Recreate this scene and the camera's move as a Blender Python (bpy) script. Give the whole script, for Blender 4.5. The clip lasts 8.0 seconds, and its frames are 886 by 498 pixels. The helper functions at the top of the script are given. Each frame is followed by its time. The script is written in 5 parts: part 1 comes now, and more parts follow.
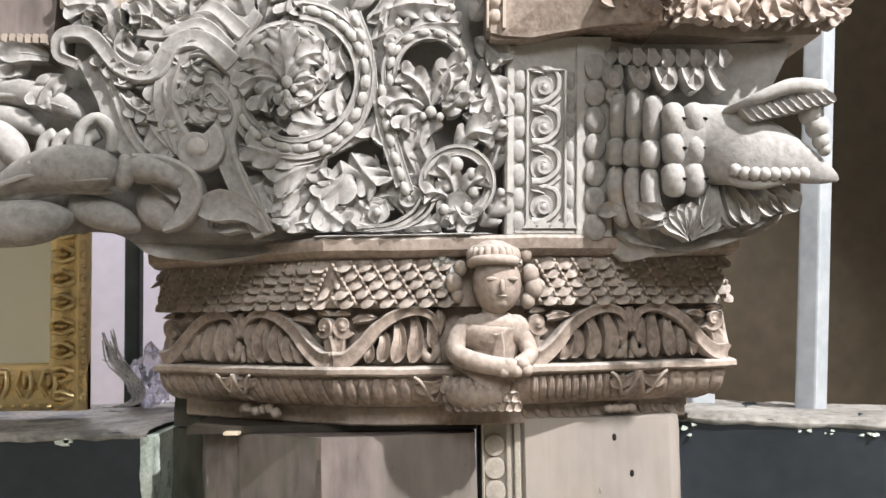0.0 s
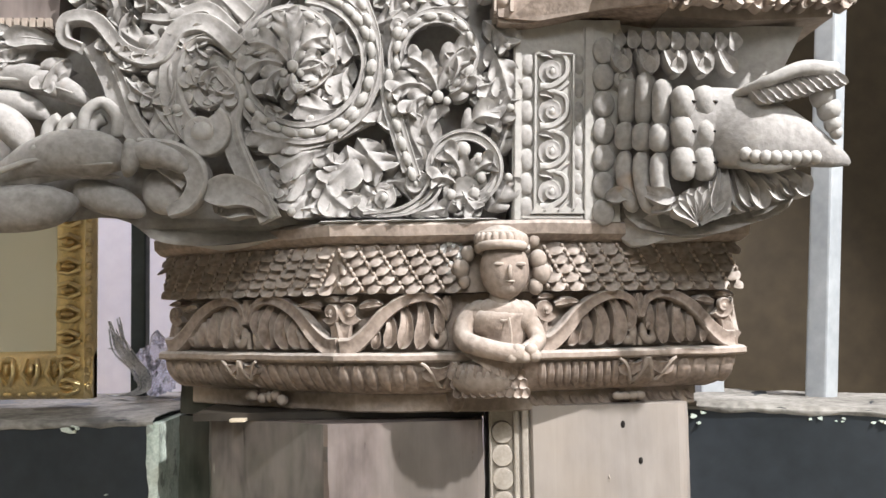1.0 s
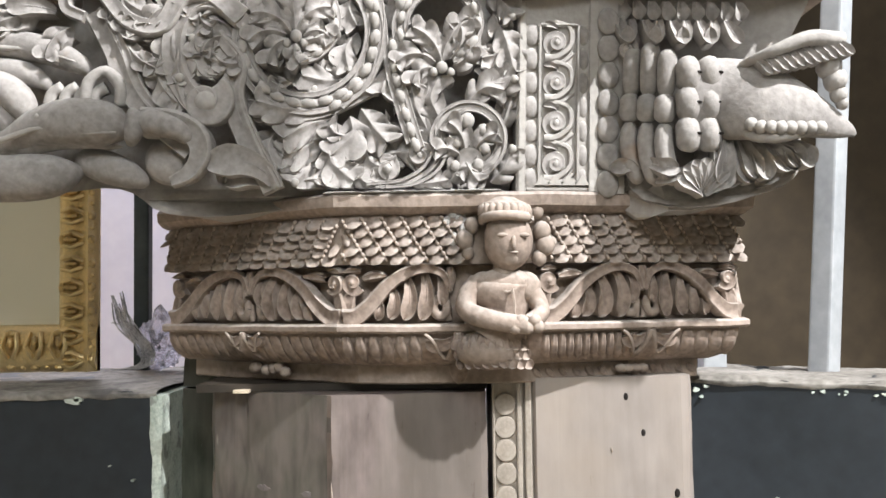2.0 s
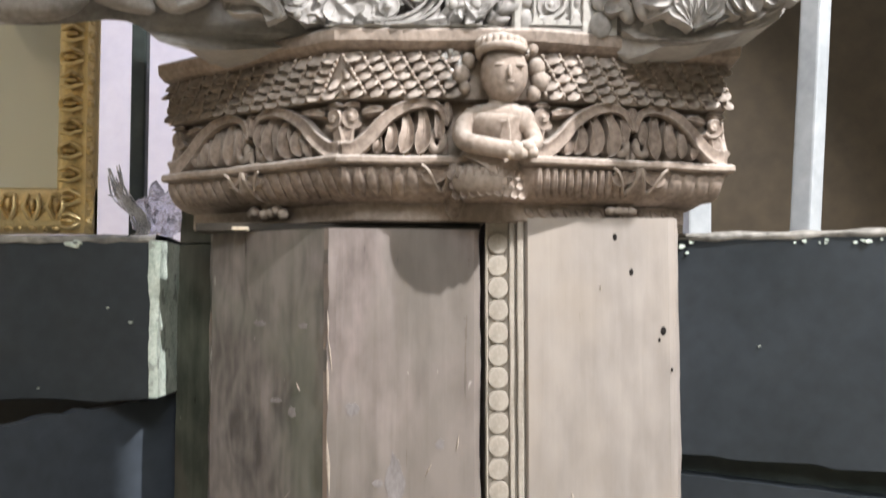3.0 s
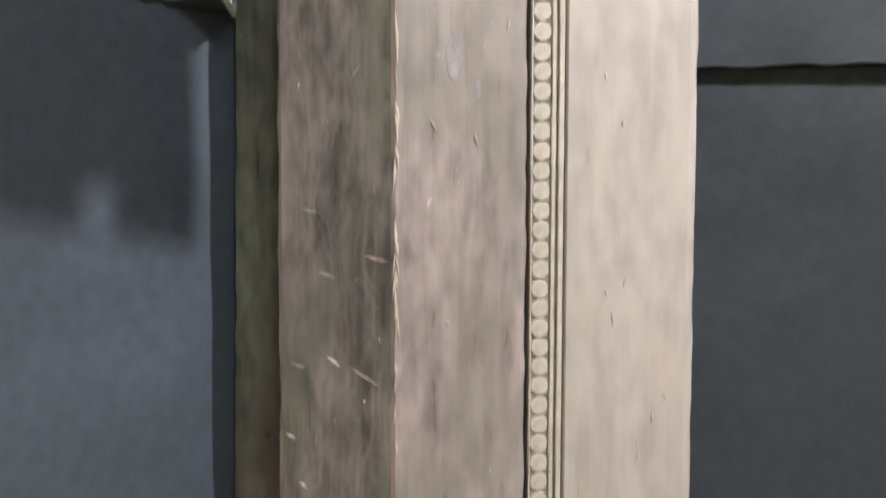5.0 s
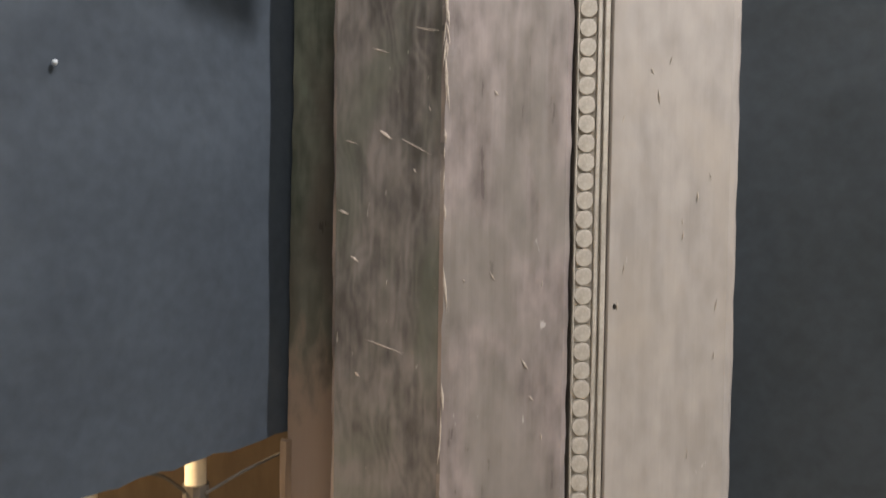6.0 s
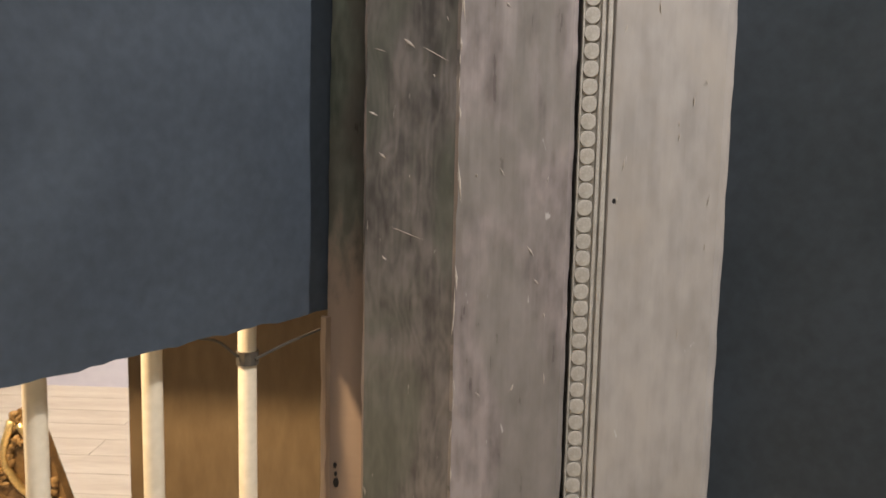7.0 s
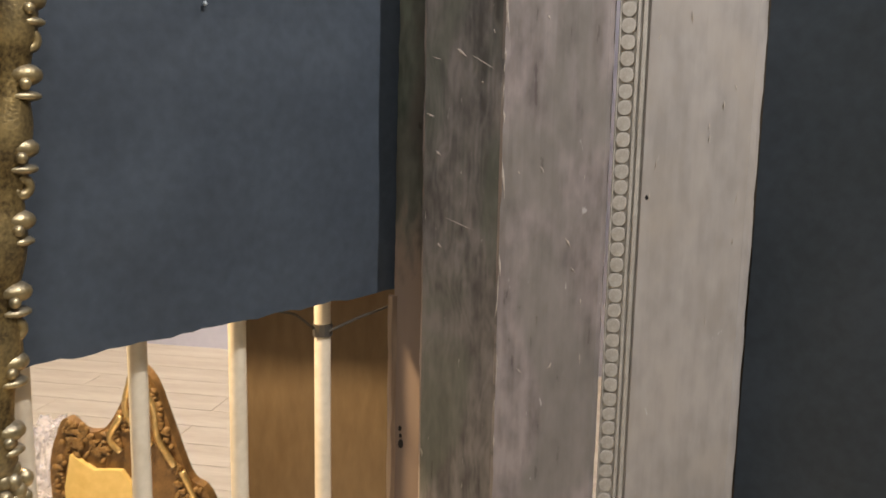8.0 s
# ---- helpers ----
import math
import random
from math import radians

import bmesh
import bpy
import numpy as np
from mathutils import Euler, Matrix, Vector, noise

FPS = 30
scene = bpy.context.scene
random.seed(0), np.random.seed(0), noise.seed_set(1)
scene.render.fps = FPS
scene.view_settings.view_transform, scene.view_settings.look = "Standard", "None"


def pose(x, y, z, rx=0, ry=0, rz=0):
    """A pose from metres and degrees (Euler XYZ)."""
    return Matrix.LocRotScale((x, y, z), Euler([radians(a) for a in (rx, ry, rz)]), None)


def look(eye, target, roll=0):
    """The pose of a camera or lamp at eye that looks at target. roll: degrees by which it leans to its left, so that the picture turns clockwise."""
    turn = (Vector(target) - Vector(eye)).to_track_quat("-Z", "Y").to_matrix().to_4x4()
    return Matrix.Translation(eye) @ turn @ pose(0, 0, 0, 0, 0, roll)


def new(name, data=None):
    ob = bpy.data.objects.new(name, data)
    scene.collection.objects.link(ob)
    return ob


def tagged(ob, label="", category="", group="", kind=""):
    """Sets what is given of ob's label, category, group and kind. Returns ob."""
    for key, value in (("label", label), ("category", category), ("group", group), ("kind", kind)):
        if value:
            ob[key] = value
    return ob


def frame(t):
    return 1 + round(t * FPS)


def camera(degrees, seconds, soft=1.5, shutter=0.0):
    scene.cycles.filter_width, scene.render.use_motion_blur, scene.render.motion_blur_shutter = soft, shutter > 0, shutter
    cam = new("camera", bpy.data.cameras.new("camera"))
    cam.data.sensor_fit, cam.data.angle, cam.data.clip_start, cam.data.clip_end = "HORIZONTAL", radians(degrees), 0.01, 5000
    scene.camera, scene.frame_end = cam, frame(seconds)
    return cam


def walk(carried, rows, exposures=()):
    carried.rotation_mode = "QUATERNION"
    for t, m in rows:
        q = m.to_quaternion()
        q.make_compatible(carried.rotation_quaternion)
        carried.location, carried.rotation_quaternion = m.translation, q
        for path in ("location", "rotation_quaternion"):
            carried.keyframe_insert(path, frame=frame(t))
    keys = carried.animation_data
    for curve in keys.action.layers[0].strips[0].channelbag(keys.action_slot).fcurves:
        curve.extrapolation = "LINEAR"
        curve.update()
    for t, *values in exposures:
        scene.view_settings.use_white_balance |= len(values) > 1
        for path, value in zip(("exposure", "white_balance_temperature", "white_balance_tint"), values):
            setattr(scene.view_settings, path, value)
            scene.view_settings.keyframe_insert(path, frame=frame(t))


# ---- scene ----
cam = camera(52.0, 8.0, 1.5, 0.4)
PATH = [
    (0, (-0.061, -0.883, 1.592), (-0.028, 1.112, 1.732), -1.0),
    (0.5, (-0.067, -0.879, 1.589), (-0.037, 1.118, 1.711), -1.0),
    (1, (-0.061, -0.876, 1.583), (-0.044, 1.12, 1.714), -1.0),
    (2.3, (-0.064, -0.874, 1.556), (-0.051, 1.124, 1.646), -0.7),
    (2.5, (-0.064, -0.877, 1.525), (-0.045, 1.121, 1.613), -0.4),
    (3, (-0.079, -0.889, 1.41), (-0.023, 1.107, 1.518), 0.0),
    (3.5, (-0.097, -0.899, 1.329), (-0.001, 1.098, 1.398), 0.3),
    (4, (-0.135, -0.919, 1.23), (0.028, 1.074, 1.272), 0.2),
    (4.5, (-0.2, -0.955, 1.17), (0.036, 1.03, 1.113), 0.1),
    (5, (-0.221, -0.996, 1.083), (0.0, 0.988, 0.969), 0.2),
    (5.2, (-0.216, -0.999, 1.003), (-0.036, 0.994, 0.967), 0.2),
    (6.3, (-0.216, -1.07, 0.801), (-0.146, 0.919, 0.669), 1.05),
    (6.5, (-0.2, -1.095, 0.802), (-0.167, 0.888, 0.632), 1.2),
    (7, (-0.139, -1.171, 0.795), (-0.210, 0.787, 0.529), 1.25),
    (7.5, (-0.076, -1.249, 0.850), (-0.287, 0.692, 0.563), 1.65),
    (8, (-0.012, -1.285, 0.839), (-0.364, 0.620, 0.510), 1.1),
]
walk(cam, [(t, look(e, g, r)) for t, e, g, r in PATH], [(0, 0.12), (2.3, 0.12), (3, 0.26), (3.5, 0.24), (4, 0.2), (4.5, 0.42), (5.2, 0.55), (6.3, 0.04), (7.5, -0.08), (8, -0.18)])

# ---- light ----
scene.view_settings.exposure = 0.0
world = bpy.data.worlds.new("room_air")
world.use_nodes = True
world.node_tree.nodes["Background"].inputs[0].default_value = (0.9, 0.95, 1.0, 1)
world.node_tree.nodes["Background"].inputs[1].default_value = 0.06
scene.world = world


def lamp(name, kind, eye, target, watts, colour, size=0.05, cone=60.0, blend=0.4):
    data = bpy.data.lights.new(name, kind)
    data.energy, data.color = watts, colour
    if kind == "AREA":
        data.shape, data.size = "DISK", size
    else:
        data.shadow_soft_size = size
    if kind == "SPOT":
        data.spot_size, data.spot_blend = radians(cone), blend
    ob = new(name, data)
    ob.matrix_world = look(eye, target)
    return ob


lamp("ceiling_spot", "SPOT", (1.05, -1.0, 3.05), (-0.05, 0.0, 1.2), 380, (0.985, 0.98, 0.985), 0.022, 60)
# wide soft fill added overhead, out of view
lamp("fill_light", "AREA", (0.2, -2.0, 3.04), (0.0, -0.6, 0.6), 84, (0.96, 0.98, 1.0), 1.4)
lamp("warm_spot", "SPOT", (-0.92, -0.12, 1.1), (-0.62, 0.45, 0.0), 115, (1.0, 0.75, 0.45), 0.03, 120)
# unseen warm lamp added to brighten the floor behind the railing
lamp("floor_fill", "SPOT", (-1.5, 1.2, 2.9), (-1.15, 0.9, -0.3), 320, (1.0, 0.82, 0.6), 0.05, 70)
lamp("cool_lamp", "POINT", (-0.75, 0.95, 2.5), (-0.7, 1.3, 1.5), 45, (0.86, 0.86, 1.0), 0.12)


# ---- materials ----
def material(name, dark, light, rough=0.7, metal=0.0, scale=(8, 8, 8), fine=60.0, bump=0.3, wear=None, wear_amount=0.0,
             dust=None, dust_amount=0.0, spots=None, spot_scale=30.0, spot_size=0.62, spec=0.3, detail=6.0, fscale=None, grain=0.45, stain=None, stain_scale=(5, 5, 2)):
    """Two scales of noise between two colours, worn raised edges, dust on upper faces and scattered marks."""
    m = bpy.data.materials.new(name)
    m.use_nodes = True
    n, l = m.node_tree.nodes, m.node_tree.links
    b = n["Principled BSDF"]
    b.inputs["Roughness"].default_value, b.inputs["Metallic"].default_value = rough, metal
    b.inputs["Specular IOR Level"].default_value = spec
    tc, mp = n.new("ShaderNodeTexCoord"), n.new("ShaderNodeMapping")
    mp.inputs["Scale"].default_value = scale
    mp.inputs["Rotation"].default_value = (0.4, 0.8, 0.3)
    l.new(tc.outputs["Object"], mp.inputs["Vector"])
    big, small = n.new("ShaderNodeTexNoise"), n.new("ShaderNodeTexNoise")
    big.inputs["Scale"].default_value, big.inputs["Detail"].default_value = 1.0, detail
    small.inputs["Scale"].default_value, small.inputs["Detail"].default_value = fine / 8, 4
    l.new(mp.outputs[0], big.inputs["Vector"])
    mf = n.new("ShaderNodeMapping")
    mf.inputs["Scale"].default_value = fscale or scale
    mf.inputs["Rotation"].default_value = (0.7, 0.5, 0.9)
    l.new(tc.outputs["Object"], mf.inputs["Vector"])
    l.new(mf.outputs[0], small.inputs["Vector"])
    add = n.new("ShaderNodeMath")
    add.operation = "MULTIPLY_ADD"
    l.new(small.outputs["Fac"], add.inputs[0])
    add.inputs[1].default_value = grain
    half = n.new("ShaderNodeMath")
    half.operation = "MULTIPLY"
    l.new(big.outputs["Fac"], half.inputs[0])
    half.inputs[1].default_value = 1.0 - grain
    l.new(half.outputs[0], add.inputs[2])
    ramp = n.new("ShaderNodeValToRGB")
    ramp.color_ramp.elements[0].position, ramp.color_ramp.elements[0].color = 0.36, (*dark, 1)
    ramp.color_ramp.elements[1].position, ramp.color_ramp.elements[1].color = 0.64, (*light, 1)
    l.new(add.outputs[0], ramp.inputs[0])
    out = ramp.outputs[0]

    def mix(fac, colour, amount):
        nonlocal out
        scaled = n.new("ShaderNodeMath")
        scaled.operation, scaled.use_clamp = "MULTIPLY", True
        l.new(fac, scaled.inputs[0])
        scaled.inputs[1].default_value = amount
        mx = n.new("ShaderNodeMix")
        mx.data_type = "RGBA"
        l.new(scaled.outputs[0], mx.inputs["Factor"])
        l.new(out, mx.inputs["A"])
        mx.inputs["B"].default_value = (*colour, 1)
        out = mx.outputs["Result"]

    if stain:
        ms = n.new("ShaderNodeMapping")
        ms.inputs["Scale"].default_value, ms.inputs["Location"].default_value = stain_scale, (3.1, 1.7, 5.2)
        l.new(tc.outputs["Object"], ms.inputs["Vector"])
        st = n.new("ShaderNodeTexNoise")
        st.inputs["Scale"].default_value, st.inputs["Detail"].default_value, st.inputs["Distortion"].default_value = 1.0, 5, 0.6
        l.new(ms.outputs[0], st.inputs["Vector"])
        r = n.new("ShaderNodeMapRange")
        r.inputs["From Min"].default_value, r.inputs["From Max"].default_value = 0.48, 0.66
        l.new(st.outputs["Fac"], r.inputs["Value"])
        mix(r.outputs[0], stain, 0.75)
    geo = n.new("ShaderNodeNewGeometry")
    if wear:
        r = n.new("ShaderNodeMapRange")
        r.inputs["From Min"].default_value, r.inputs["From Max"].default_value = 0.53, 0.62
        l.new(geo.outputs["Pointiness"], r.inputs["Value"])
        mix(r.outputs[0], wear, wear_amount)
    if dust:
        sep = n.new("ShaderNodeSeparateXYZ")
        l.new(geo.outputs["Normal"], sep.inputs[0])
        r = n.new("ShaderNodeMapRange")
        r.inputs["From Min"].default_value, r.inputs["From Max"].default_value = 0.25, 0.95
        l.new(sep.outputs["Z"], r.inputs["Value"])
        mult = n.new("ShaderNodeMath")
        mult.operation = "MULTIPLY"
        l.new(r.outputs[0], mult.inputs[0])
        l.new(small.outputs["Fac"], mult.inputs[1])
        mix(mult.outputs[0], dust, dust_amount)
    if spots:
        sp = n.new("ShaderNodeTexNoise")
        sp.inputs["Scale"].default_value, sp.inputs["Detail"].default_value = spot_scale, 3
        l.new(tc.outputs["Object"], sp.inputs["Vector"])
        r = n.new("ShaderNodeMapRange")
        r.inputs["From Min"].default_value, r.inputs["From Max"].default_value = spot_size, spot_size + 0.06
        l.new(sp.outputs["Fac"], r.inputs["Value"])
        mix(r.outputs[0], spots, 0.7)
    l.new(out, b.inputs["Base Color"])
    if bump:
        bp = n.new("ShaderNodeBump")
        bp.inputs["Strength"].default_value, bp.inputs["Distance"].default_value = bump, 0.004
        l.new(add.outputs[0], bp.inputs["Height"])
        l.new(bp.outputs[0], b.inputs["Normal"])
    return m


def old_wood(name, dark, light, tint, pale, rough=0.55, spec=0.4, waves=0.0, flecks=0.74, tint_amount=0.6, low=None):
    """Handled old timber: soft blotches, smeared patches, upright grain, wavy growth lines, tinted stains and pale nicks."""
    m = bpy.data.materials.new(name)
    m.use_nodes = True
    n, l = m.node_tree.nodes, m.node_tree.links
    b = n["Principled BSDF"]
    b.inputs["Specular IOR Level"].default_value = spec
    tc = n.new("ShaderNodeTexCoord")

    def cloud(scale, detail, twist, shift):
        mp, t = n.new("ShaderNodeMapping"), n.new("ShaderNodeTexNoise")
        mp.inputs["Scale"].default_value, mp.inputs["Location"].default_value = scale, shift
        l.new(tc.outputs["Object"], mp.inputs["Vector"])
        l.new(mp.outputs[0], t.inputs["Vector"])
        t.inputs["Scale"].default_value, t.inputs["Detail"].default_value, t.inputs["Distortion"].default_value = 1.0, detail, twist
        return t.outputs["Fac"]

    def sums(a, wa, c, wc):
        one, two = n.new("ShaderNodeMath"), n.new("ShaderNodeMath")
        one.operation, two.operation = "MULTIPLY", "MULTIPLY_ADD"
        l.new(a, one.inputs[0])
        one.inputs[1].default_value = wa
        l.new(c, two.inputs[0])
        two.inputs[1].default_value = wc
        l.new(one.outputs[0], two.inputs[2])
        return two.outputs[0]

    def span(v, lo, hi, top=1.0):
        r = n.new("ShaderNodeMapRange")
        r.inputs["From Min"].default_value, r.inputs["From Max"].default_value, r.inputs["To Max"].default_value = lo, hi, top
        l.new(v, r.inputs["Value"])
        return r.outputs[0]

    def mix(fac, a, colour):
        mx = n.new("ShaderNodeMix")
        mx.data_type = "RGBA"
        l.new(fac, mx.inputs["Factor"])
        l.new(a, mx.inputs["A"])
        mx.inputs["B"].default_value = (*colour, 1)
        return mx.outputs["Result"]

    blotch = cloud((13, 13, 6), 3, 0.2, (0, 0, 0))
    smear = cloud((52, 52, 21), 4, 0.0, (7, 2, 5))
    grain = cloud((110, 110, 5), 4, 0.4, (1, 8, 3))
    v = sums(blotch, 0.4, smear, 0.42)
    v = sums(v, 1.0, grain, 0.18)
    if waves:
        mp, w = n.new("ShaderNodeMapping"), n.new("ShaderNodeTexWave")
        mp.inputs["Scale"].default_value = (1.0, 1.0, 0.42)
        l.new(tc.outputs["Object"], mp.inputs["Vector"])
        l.new(mp.outputs[0], w.inputs["Vector"])
        w.inputs["Scale"].default_value, w.inputs["Distortion"].default_value = 22.0, 26.0
        w.inputs["Detail"].default_value, w.inputs["Detail Scale"].default_value = 2.0, 0.9
        v = sums(v, 1.0 - waves, w.outputs["Fac"], waves)
    ramp = n.new("ShaderNodeValToRGB")
    ramp.color_ramp.elements[0].position, ramp.color_ramp.elements[0].color = 0.40, (*dark, 1)
    ramp.color_ramp.elements[1].position, ramp.color_ramp.elements[1].color = 0.60, (*light, 1)
    l.new(v, ramp.inputs[0])
    out = mix(span(cloud((7, 7, 3.2), 3, 1.0, (4, 4, 9)), 0.47, 0.62, tint_amount), ramp.outputs[0], tint)
    out = mix(span(cloud((95, 95, 34), 2, 0.3, (9, 1, 2)), flecks, flecks + 0.05, 0.75), out, pale)
    if low:
        sep = n.new("ShaderNodeSeparateXYZ")
        l.new(tc.outputs["Object"], sep.inputs[0])
        out = mix(span(sums(sep.outputs["Z"], -1.0, smear, 0.35), -low[1], low[2] - low[1]), out, low[0])
    l.new(out, b.inputs["Base Color"])
    l.new(sums(span(smear, 0.35, 0.65), 0.16, span(grain, 0.0, 1.0), rough), b.inputs["Roughness"])
    bp = n.new("ShaderNodeBump")
    bp.inputs["Strength"].default_value, bp.inputs["Distance"].default_value = 0.22, 0.003
    l.new(sums(grain, 0.5, smear, 0.5), bp.inputs["Height"])
    l.new(bp.outputs[0], b.inputs["Normal"])
    return m


M_BRACKET = material("weathered_grey_teak", (0.205, 0.191, 0.181), (0.375, 0.352, 0.336), 0.8, scale=(14, 14, 14), fine=90, bump=0.5, wear=(0.52, 0.5, 0.46), wear_amount=0.45, dust=(0.5, 0.49, 0.47), dust_amount=0.8, spots=(0.33, 0.22, 0.14), spot_scale=14, spot_size=0.7)
M_CAPITAL = material("weathered_brown_teak", (0.16, 0.122, 0.098), (0.4, 0.32, 0.27), 0.8, scale=(14, 14, 14), fine=90, bump=0.5, wear=(0.5, 0.43, 0.37), wear_amount=0.45, dust=(0.52, 0.5, 0.47), dust_amount=0.9)
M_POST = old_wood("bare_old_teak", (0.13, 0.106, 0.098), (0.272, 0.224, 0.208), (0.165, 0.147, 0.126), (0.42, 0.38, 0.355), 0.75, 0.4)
# patina colours taken darker to carry the shade of the post's left face
M_SHADED_PATINA = old_wood("shaded_patinated_teak", (0.08, 0.07, 0.063), (0.225, 0.194, 0.176), (0.118, 0.122, 0.092), (0.36, 0.33, 0.29), 0.8, 0.4, 0.035, 0.73)
M_SCRAPE = material("scraped_pale_teak", (0.17, 0.15, 0.146), (0.25, 0.228, 0.222), 0.6, scale=(60, 60, 30), bump=0.2)
M_JAMB = old_wood("pale_scraped_teak", (0.268, 0.236, 0.214), (0.348, 0.308, 0.28), (0.345, 0.292, 0.245), (0.46, 0.425, 0.395), 0.85, 0.35, 0.0, 0.76, 0.5)
M_BEAD = material("pale_carved_teak", (0.27, 0.235, 0.195), (0.4, 0.355, 0.305), 0.65, scale=(40, 40, 40), bump=0.2, wear=(0.5, 0.45, 0.39), wear_amount=0.35)
M_BARE = material("bare_brown_board", (0.2, 0.135, 0.09), (0.36, 0.26, 0.18), 0.65, scale=(14, 14, 4), fscale=(20, 20, 1.6), fine=40, bump=0.2)
# last argument browns the foot: wood colour plus the warm lamplight painted in
M_GREEN = old_wood("stained_dark_board", (0.042, 0.046, 0.035), (0.115, 0.12, 0.093), (0.075, 0.056, 0.046), (0.24, 0.24, 0.2), 0.8, 0.3, 0.0, 0.76, 0.6, ((0.19, 0.137, 0.106), 0.50, 0.12))
M_BLACK = material("charcoal_wall_paint", (0.019, 0.024, 0.029), (0.031, 0.038, 0.046), 0.5, scale=(5, 5, 5), fine=90, bump=0.12, spec=0.42)
M_PANEL = material("blue_charcoal_board_paint", (0.033, 0.04, 0.051), (0.05, 0.06, 0.075), 0.5, scale=(5, 5, 5), fine=90, bump=0.12, spec=0.45)
M_MINT = material("chipped_mint_plaster", (0.32, 0.38, 0.33), (0.6, 0.65, 0.58), 0.8, scale=(40, 40, 40), bump=0.5, spots=(0.2, 0.21, 0.19), spot_scale=60, spot_size=0.58)
M_LEDGE = material("dusty_plaster_ledge", (0.14, 0.13, 0.115), (0.34, 0.32, 0.29), 0.9, scale=(16, 16, 16), bump=0.6, spots=(0.1, 0.095, 0.09), spot_scale=18, spot_size=0.58)
M_STEEL = material("grey_painted_steel", (0.3, 0.32, 0.34), (0.42, 0.44, 0.46), 0.35, scale=(10, 10, 10), bump=0.05, spots=(0.2, 0.2, 0.2), spot_scale=50, spot_size=0.72, spec=0.5)
M_RAIL = material("cream_painted_rail", (0.56, 0.47, 0.35), (0.68, 0.58, 0.45), 0.4, scale=(10, 10, 10), bump=0.05, spec=0.5)
M_BROWN = material("brown_painted_partition", (0.036, 0.026, 0.015), (0.062, 0.045, 0.026), 0.7, scale=(2, 2, 2), fine=120, bump=0.1)
M_PLY = material("brown_plywood", (0.12, 0.08, 0.043), (0.17, 0.118, 0.066), 0.65, scale=(3, 3, 1), fine=120, bump=0.1)
M_LAVENDER = material("pale_lavender_wall", (0.62, 0.6, 0.68), (0.7, 0.68, 0.75), 0.8, scale=(3, 3, 3), bump=0.1)
M_CREAM = material("cream_room_wall", (0.66, 0.64, 0.52), (0.74, 0.72, 0.6), 0.85, scale=(3, 3, 3), bump=0.1)
M_GOLD = material("antique_gilding", (0.12, 0.06, 0.017), (0.78, 0.5, 0.16), 0.3, metal=0.85, scale=(42, 42, 42), bump=0.5, wear=(0.9, 0.74, 0.42), wear_amount=0.8)
M_OLDGOLD = material("dull_bronze_gilding", (0.07, 0.045, 0.02), (0.36, 0.25, 0.1), 0.42, metal=0.8, scale=(30, 30, 30), bump=0.4, wear=(0.66, 0.54, 0.32), wear_amount=0.5, dust=(0.62, 0.6, 0.55), dust_amount=0.6)
M_CREST = material("brown_carved_crest", (0.06, 0.03, 0.014), (0.2, 0.11, 0.045), 0.45, scale=(40, 40, 40), bump=0.5, wear=(0.5, 0.33, 0.12), wear_amount=0.2)
M_YELLOW = material("yellow_cloth", (0.62, 0.45, 0.16), (0.75, 0.57, 0.24), 0.8, scale=(8, 8, 8), bump=0.1)
M_FLOOR = material("pale_floor_plank", (0.62, 0.53, 0.43), (0.76, 0.68, 0.57), 0.45, scale=(2, 14, 2), bump=0.1)
M_JOINT = material("floor_joint", (0.2, 0.16, 0.12), (0.26, 0.2, 0.16), 0.8, bump=0.1)
M_CABLE = material("grey_fibre", (0.22, 0.225, 0.23), (0.6, 0.61, 0.62), 0.6, scale=(60, 60, 60), bump=0.1)
M_TIE = material("dark_tape", (0.03, 0.025, 0.02), (0.06, 0.05, 0.04), 0.5, bump=0.1)
M_WHITE = material("white_ceiling_paint", (0.68, 0.68, 0.66), (0.76, 0.76, 0.74), 0.85, scale=(3, 3, 3), bump=0.1)
M_DARKPOST = material("dark_steel_post", (0.02, 0.028, 0.026), (0.04, 0.05, 0.047), 0.4, bump=0.05)
M_COBWEB = material("matted_dust", (0.36, 0.355, 0.345), (0.54, 0.535, 0.52), 0.95, scale=(60, 60, 60), bump=0.4)
M_HOLE = material("nail_hole", (0.01, 0.008, 0.007), (0.02, 0.016, 0.014), 0.9, bump=0.0)
M_CHIP = material("fresh_wood_chip", (0.27, 0.22, 0.18), (0.45, 0.385, 0.325), 0.8, scale=(60, 60, 60), bump=0.2)
M_ARRIS = old_wood("rubbed_arris", (0.11, 0.095, 0.088), (0.31, 0.258, 0.23), (0.36, 0.265, 0.215), (0.5, 0.46, 0.42), 0.8, 0.35, 0.0, 0.68, 0.6)
# partly matt cream base paints in the bright room that the glass reflects
M_MIRROR = bpy.data.materials.new("old_mirror")
M_MIRROR.use_nodes = True
for key, value in (("Base Color", (0.95, 0.95, 0.84, 1)), ("Metallic", 0.4), ("Roughness", 0.2)):
    M_MIRROR.node_tree.nodes["Principled BSDF"].inputs[key].default_value = value
M_PLASTIC = bpy.data.materials.new("clear_plastic_film")
M_PLASTIC.use_nodes = True
for key, value in (("Base Color", (0.85, 0.85, 0.95, 1)), ("Roughness", 0.12), ("Transmission Weight", 0.75), ("IOR", 1.3)):
    M_PLASTIC.node_tree.nodes["Principled BSDF"].inputs[key].default_value = value


